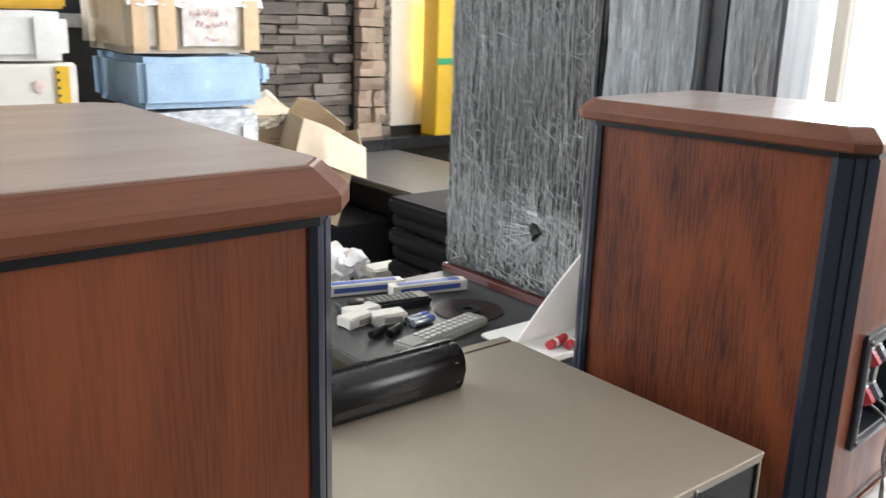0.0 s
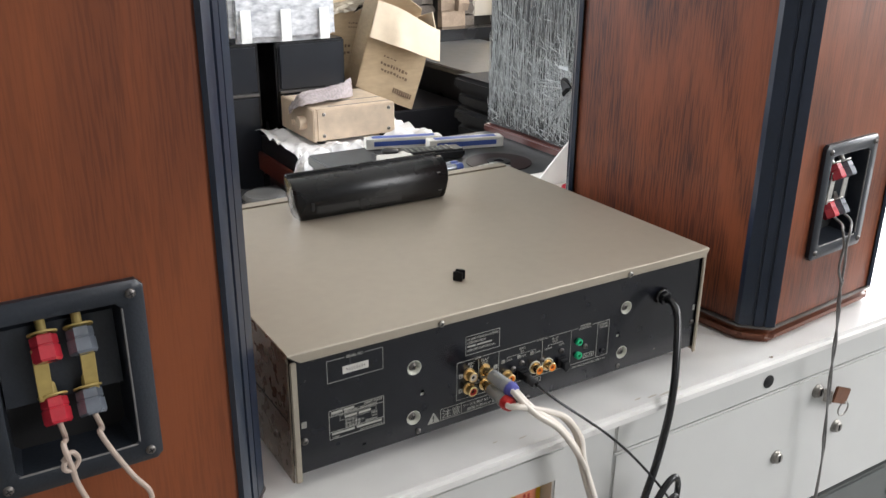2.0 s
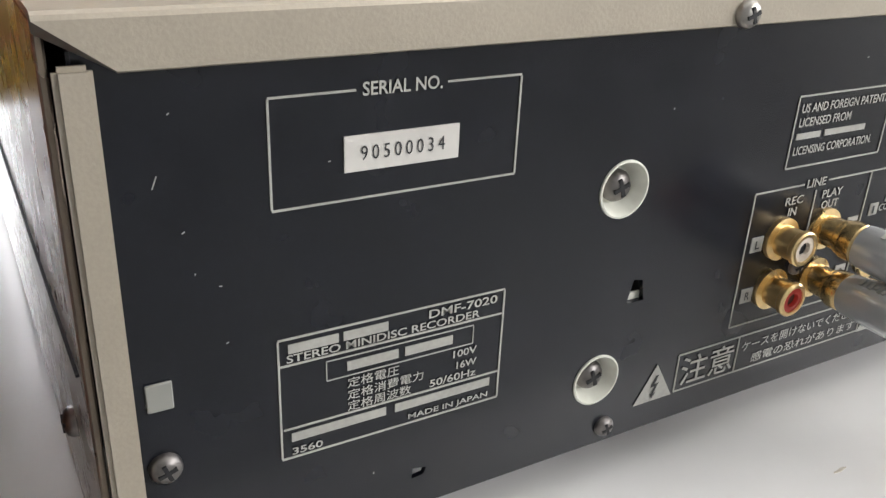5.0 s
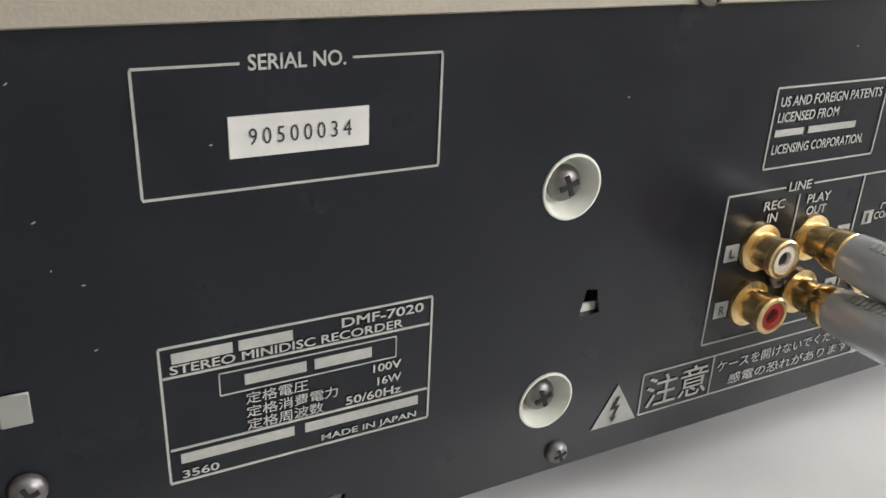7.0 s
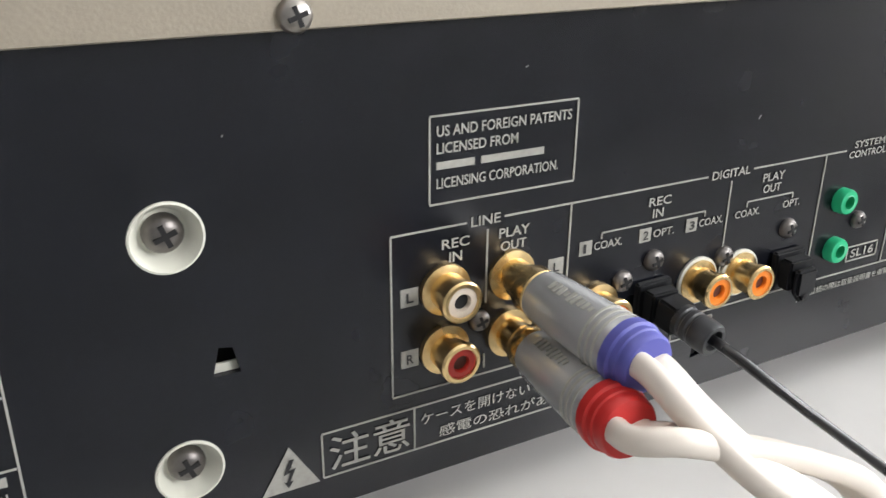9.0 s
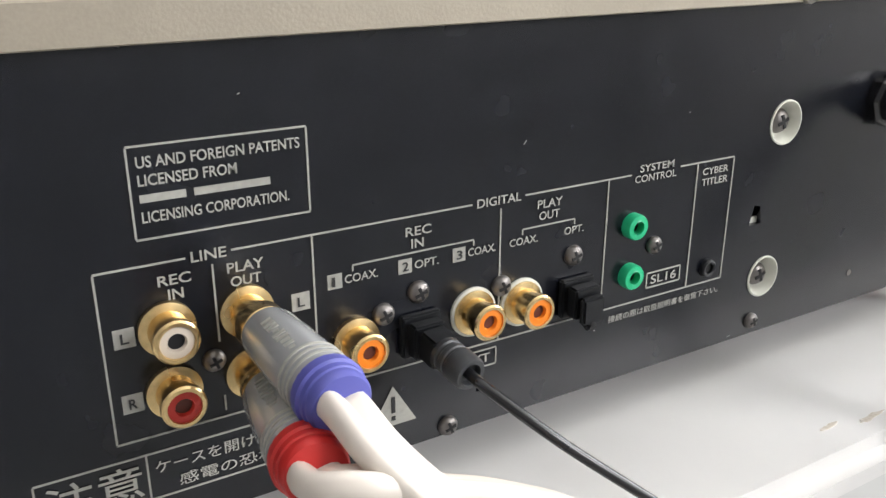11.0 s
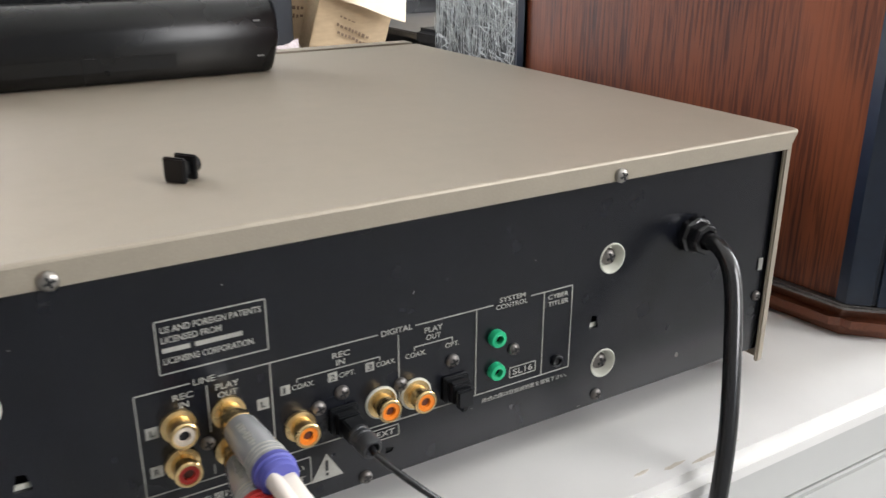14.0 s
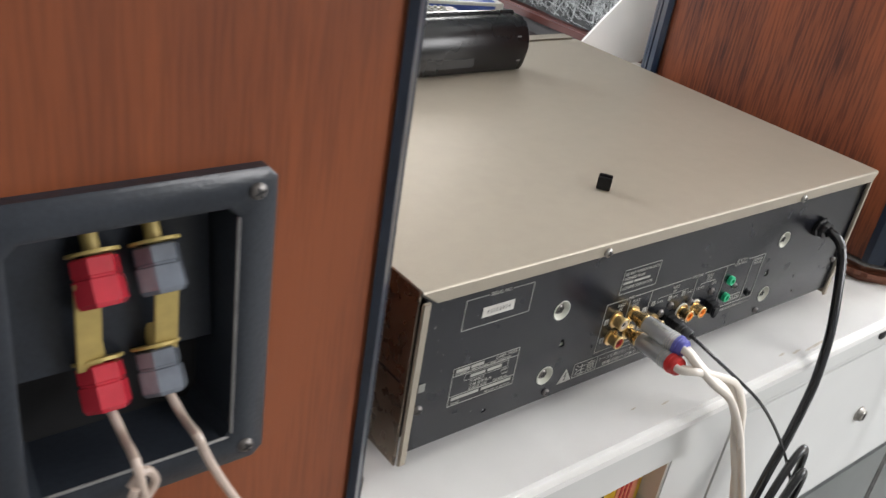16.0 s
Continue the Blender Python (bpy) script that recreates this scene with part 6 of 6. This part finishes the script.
def front_flap(u, v):
    """Folded outwards over the front wall, creased off its middle and standing off at its free end."""
    k = max(0.0, u - 0.28) / 0.72
    crease = 0.016 * max(0.0, 1 - abs(u - 0.30 - 0.12 * v) / 0.22)
    out = 0.012 + v * (0.030 + 0.040 * k) + crease * v
    return fm @ Vector((-W1 / 2 - 0.004 + (W1 + 0.020) * u + 0.012 * v * (k - 0.3), -D1 / 2 - out, H1 + 0.004 - v * (0.128 - 0.030 * k) + 0.006 * math.sin(5 * u)))
part("flap", sheet(front_flap, 20, 8, 0.004), KRAFT_IN, front, "pale flap folded over the front")
def rear_flap(u, v):
    return fm @ Vector((-W1 / 2 + W1 * u + 0.03 * v * (0.5 - u), D1 / 2 - 0.03 * v, H1 + (0.075 - 0.05 * abs(u - 0.3)) * v))
part("flap", sheet(rear_flap, 10, 4, 0.004), KRAFT, front, "flap standing up at the rear")
def side_flap(u, v):
    return fm @ Vector((W1 / 2 + 0.004 - 0.03 * v, -D1 / 2 + D1 * u, H1 + 0.05 * v * (1 - u)))
part("flap", sheet(side_flap, 6, 4, 0.004), KRAFT_IN, front)
small_print(fm, W1, D1, ((-0.045, -0.005, 0.142, 0.007, 0.012), (-0.050, 0.060, 0.112, 0.013, 0.010), (-0.042, 0.068, 0.090, 0.013, 0.010)), front, "small rows of illegible dark print")
bm = bmesh.new()
for k in range(9):
    box(0.022 + k * 0.0088, 0.0285 + k * 0.0088, -D1 / 2 - 0.0062, -D1 / 2 - 0.0050, 0.034, 0.052, bm=bm, m=fm)
part("care_marks", bm, BROWN_INK, front, "row of small dark handling marks", "stuff")

W2, D2, H2 = 0.25, 0.16, 0.385
back, bk_m = carton((0.995, 2.62, 0.489), 0, 4, -8, W2, D2, H2, 0.0, "crumpled brown kraft carton wrapped in loose clear film")
def torn(u, v):
    n1 = noise.noise(Vector((u * 4, v * 5, 9.1)))
    rise = 0.085 * max(0.0, 1 - abs(u - 0.62) / 0.42)
    return bk_m @ Vector((-W2 / 2 + W2 * u + 0.015 * n1, -D2 / 2 + 0.012 + 0.035 * v + 0.02 * n1 * v, H2 - 0.004 + v * (0.012 + rise) + 0.01 * n1 * v))
part("torn_flap", sheet(torn, 18, 8, 0.003), KRAFT_IN, back, "crumpled torn top flap")
def loose_film(u, v):
    n1, n2 = noise.noise(Vector((u * 5, v * 7, 3.3))), noise.noise(Vector((u * 14, v * 16, 6.1)))
    return bk_m @ Vector((-W2 / 2 + 0.01 + (W2 + 0.03) * u, -D2 / 2 - 0.014 - 0.014 * abs(n1) - 0.008 * n2, H2 - 0.075 + 0.07 * u + 0.034 * v + 0.014 * n1))
part("loose_film", sheet(loose_film, 40, 10, 0.0008), TAPED_FILM, back, "loose strip of clear film")
small_print(bk_m, W2, D2, ((0.005, 0.045, 0.205, 0.014, 0.012), (0.008, 0.050, 0.180, 0.014, 0.012), (0.035, 0.11, 0.295, 0.006, 0.008), (0.035, 0.11, 0.280, 0.006, 0.008)), back, "a few illegible dark marks")
lowshelf = thing("low_bench", (1.2, 2.5, 0), "low black bench carrying kraft cartons", "bench")
part("body", box(0.925, 1.42, 2.2945, 2.76, 0.0, 0.4795, 0.004), BLACK_LACQUER, lowshelf)

# long black counter towards the window
cn = thing("black_counter", (1.6, 2.1, 0), "long dusty black counter by the stone wall", "counter")
part("body", box(1.44, 1.95, 1.45, 3.10, 0.0, 0.585, 0.004), BLACK_LACQUER, cn)
part("top_board", box(1.40, 1.96, 1.42, 3.10, 0.586, 0.61, 0.004), DARK_GREY, cn)
part("rear_ledge", box(1.42, 2.68, 3.0, 3.12, 0.611, 0.665, 0.004), BLACK_LACQUER, cn)
for i in range(5):
    pad = solo("black_folder", box(1.02 + 0.015 * (i % 2), 1.30, 1.46, 1.75, 0.465 + i * 0.05, 0.51 + i * 0.05, 0.012, 3), CASE_BLACK, "black padded case in a pile", "case", "pile of black cases")
solo("case_stand", box(1.03, 1.29, 1.47, 1.74, 0.0, 0.464, 0.004), BLACK_LACQUER, "black box under a pile of cases", "box")
yl = thing("yellow_binder", (2.3, 3.04, 0.666), "tall yellow box with a green edge by the window", "box")
part("body", box(2.17, 2.43, 2.98, 3.10, 0.666, 1.32, 0.004), YELLOW_CARD, yl)
part("green_edge", box(2.17, 2.43, 2.974, 2.979, 1.01, 1.04, 0.001), GREEN_LID, yl)

# yellow and white cartons low behind the table
lowy = box_thing("yellow_carton", -0.32, -0.09, 1.10, 1.40, 0.30, 0.70, YELLOW_CARD, "pale yellow carton with a red line behind the table", "carton")
part("red_line", box(-0.3215, -0.0885, 1.0965, 1.0998, 0.655, 0.663), RED_INK, lowy)
lw = box_thing("white_carton", -0.07, 0.10, 1.12, 1.40, 0.30, 0.665, WHITE_CARD, "white carton with a yellow edge behind the table", "carton")
part("yellow_edge", box(-0.07, 0.10, 1.1165, 1.1198, 0.63, 0.650), YELLOW_CARD, lw)
solo("low_stand", box(-0.34, 0.12, 1.08, 1.42, 0.0, 0.299, 0.003), BLACK_LACQUER, "low black stand under two cartons", "stand")

# ---- stones of the north wall and its pier, last ----
north = bpy.data.objects["wall_north"]
random.seed(17)
STONES = []
for k in range(6):
    bm = box(-0.5, 0.5, -0.5, 0.5, -0.5, 0.5)
    bmesh.ops.subdivide_edges(bm, edges=bm.edges[:], cuts=1, use_grid_fill=True)
    for v in bm.verts:
        if v.co.y < 0.4:
            v.co += Vector((random.uniform(-0.02, 0.02), random.uniform(-0.22, 0.16), random.uniform(-0.07, 0.07)))
    STONES.append((mesh_of(bm, "stone_shape", STONE, 20), None))
TAN = []
for me, _ in STONES:
    c = me.copy()
    c.materials.clear()
    c.materials.append(STONE_TAN)
    TAN.append(c)


def stone(x0, x1, z0, z1, y, tan=False):
    k = random.randrange(6)
    ob = new("stone", TAN[k] if tan else STONES[k][0])
    d = random.uniform(0.03, 0.06)
    ob.parent = north
    ob.matrix_basis = Matrix.LocRotScale(((x0 + x1) / 2, y - d / 2 + 0.012, (z0 + z1) / 2), Euler((0, 0, radians(random.uniform(-2, 2)))), (x1 - x0 - 0.005, d, z1 - z0 - 0.005))
    return ob

z = 0.60
while z < 1.75:
    h = random.uniform(0.035, 0.062)
    x = 1.02
    while x < 1.78:
        w = random.uniform(0.10, 0.26)
        stone(x, min(x + w, 1.80), z, z + h, 3.2)
        x += w
    x = 1.93
    stone(1.945, 2.02, z, z + h, 3.2)
    z += h
z = 0.60
while z < 1.75:
    h = random.uniform(0.05, 0.085)
    if random.random() < 0.5:
        stone(1.80, 1.94, z, z + h, 3.13, True)
    else:
        c = random.uniform(1.85, 1.89)
        stone(1.80, c, z, z + h, 3.13, True), stone(c, 1.94, z, z + h, 3.13, True)
    z += h
structure("pier", box(1.805, 1.935, 3.122, 3.199, 0, 2.75), MORTAR, "stone-clad pier on the wall", "pier")
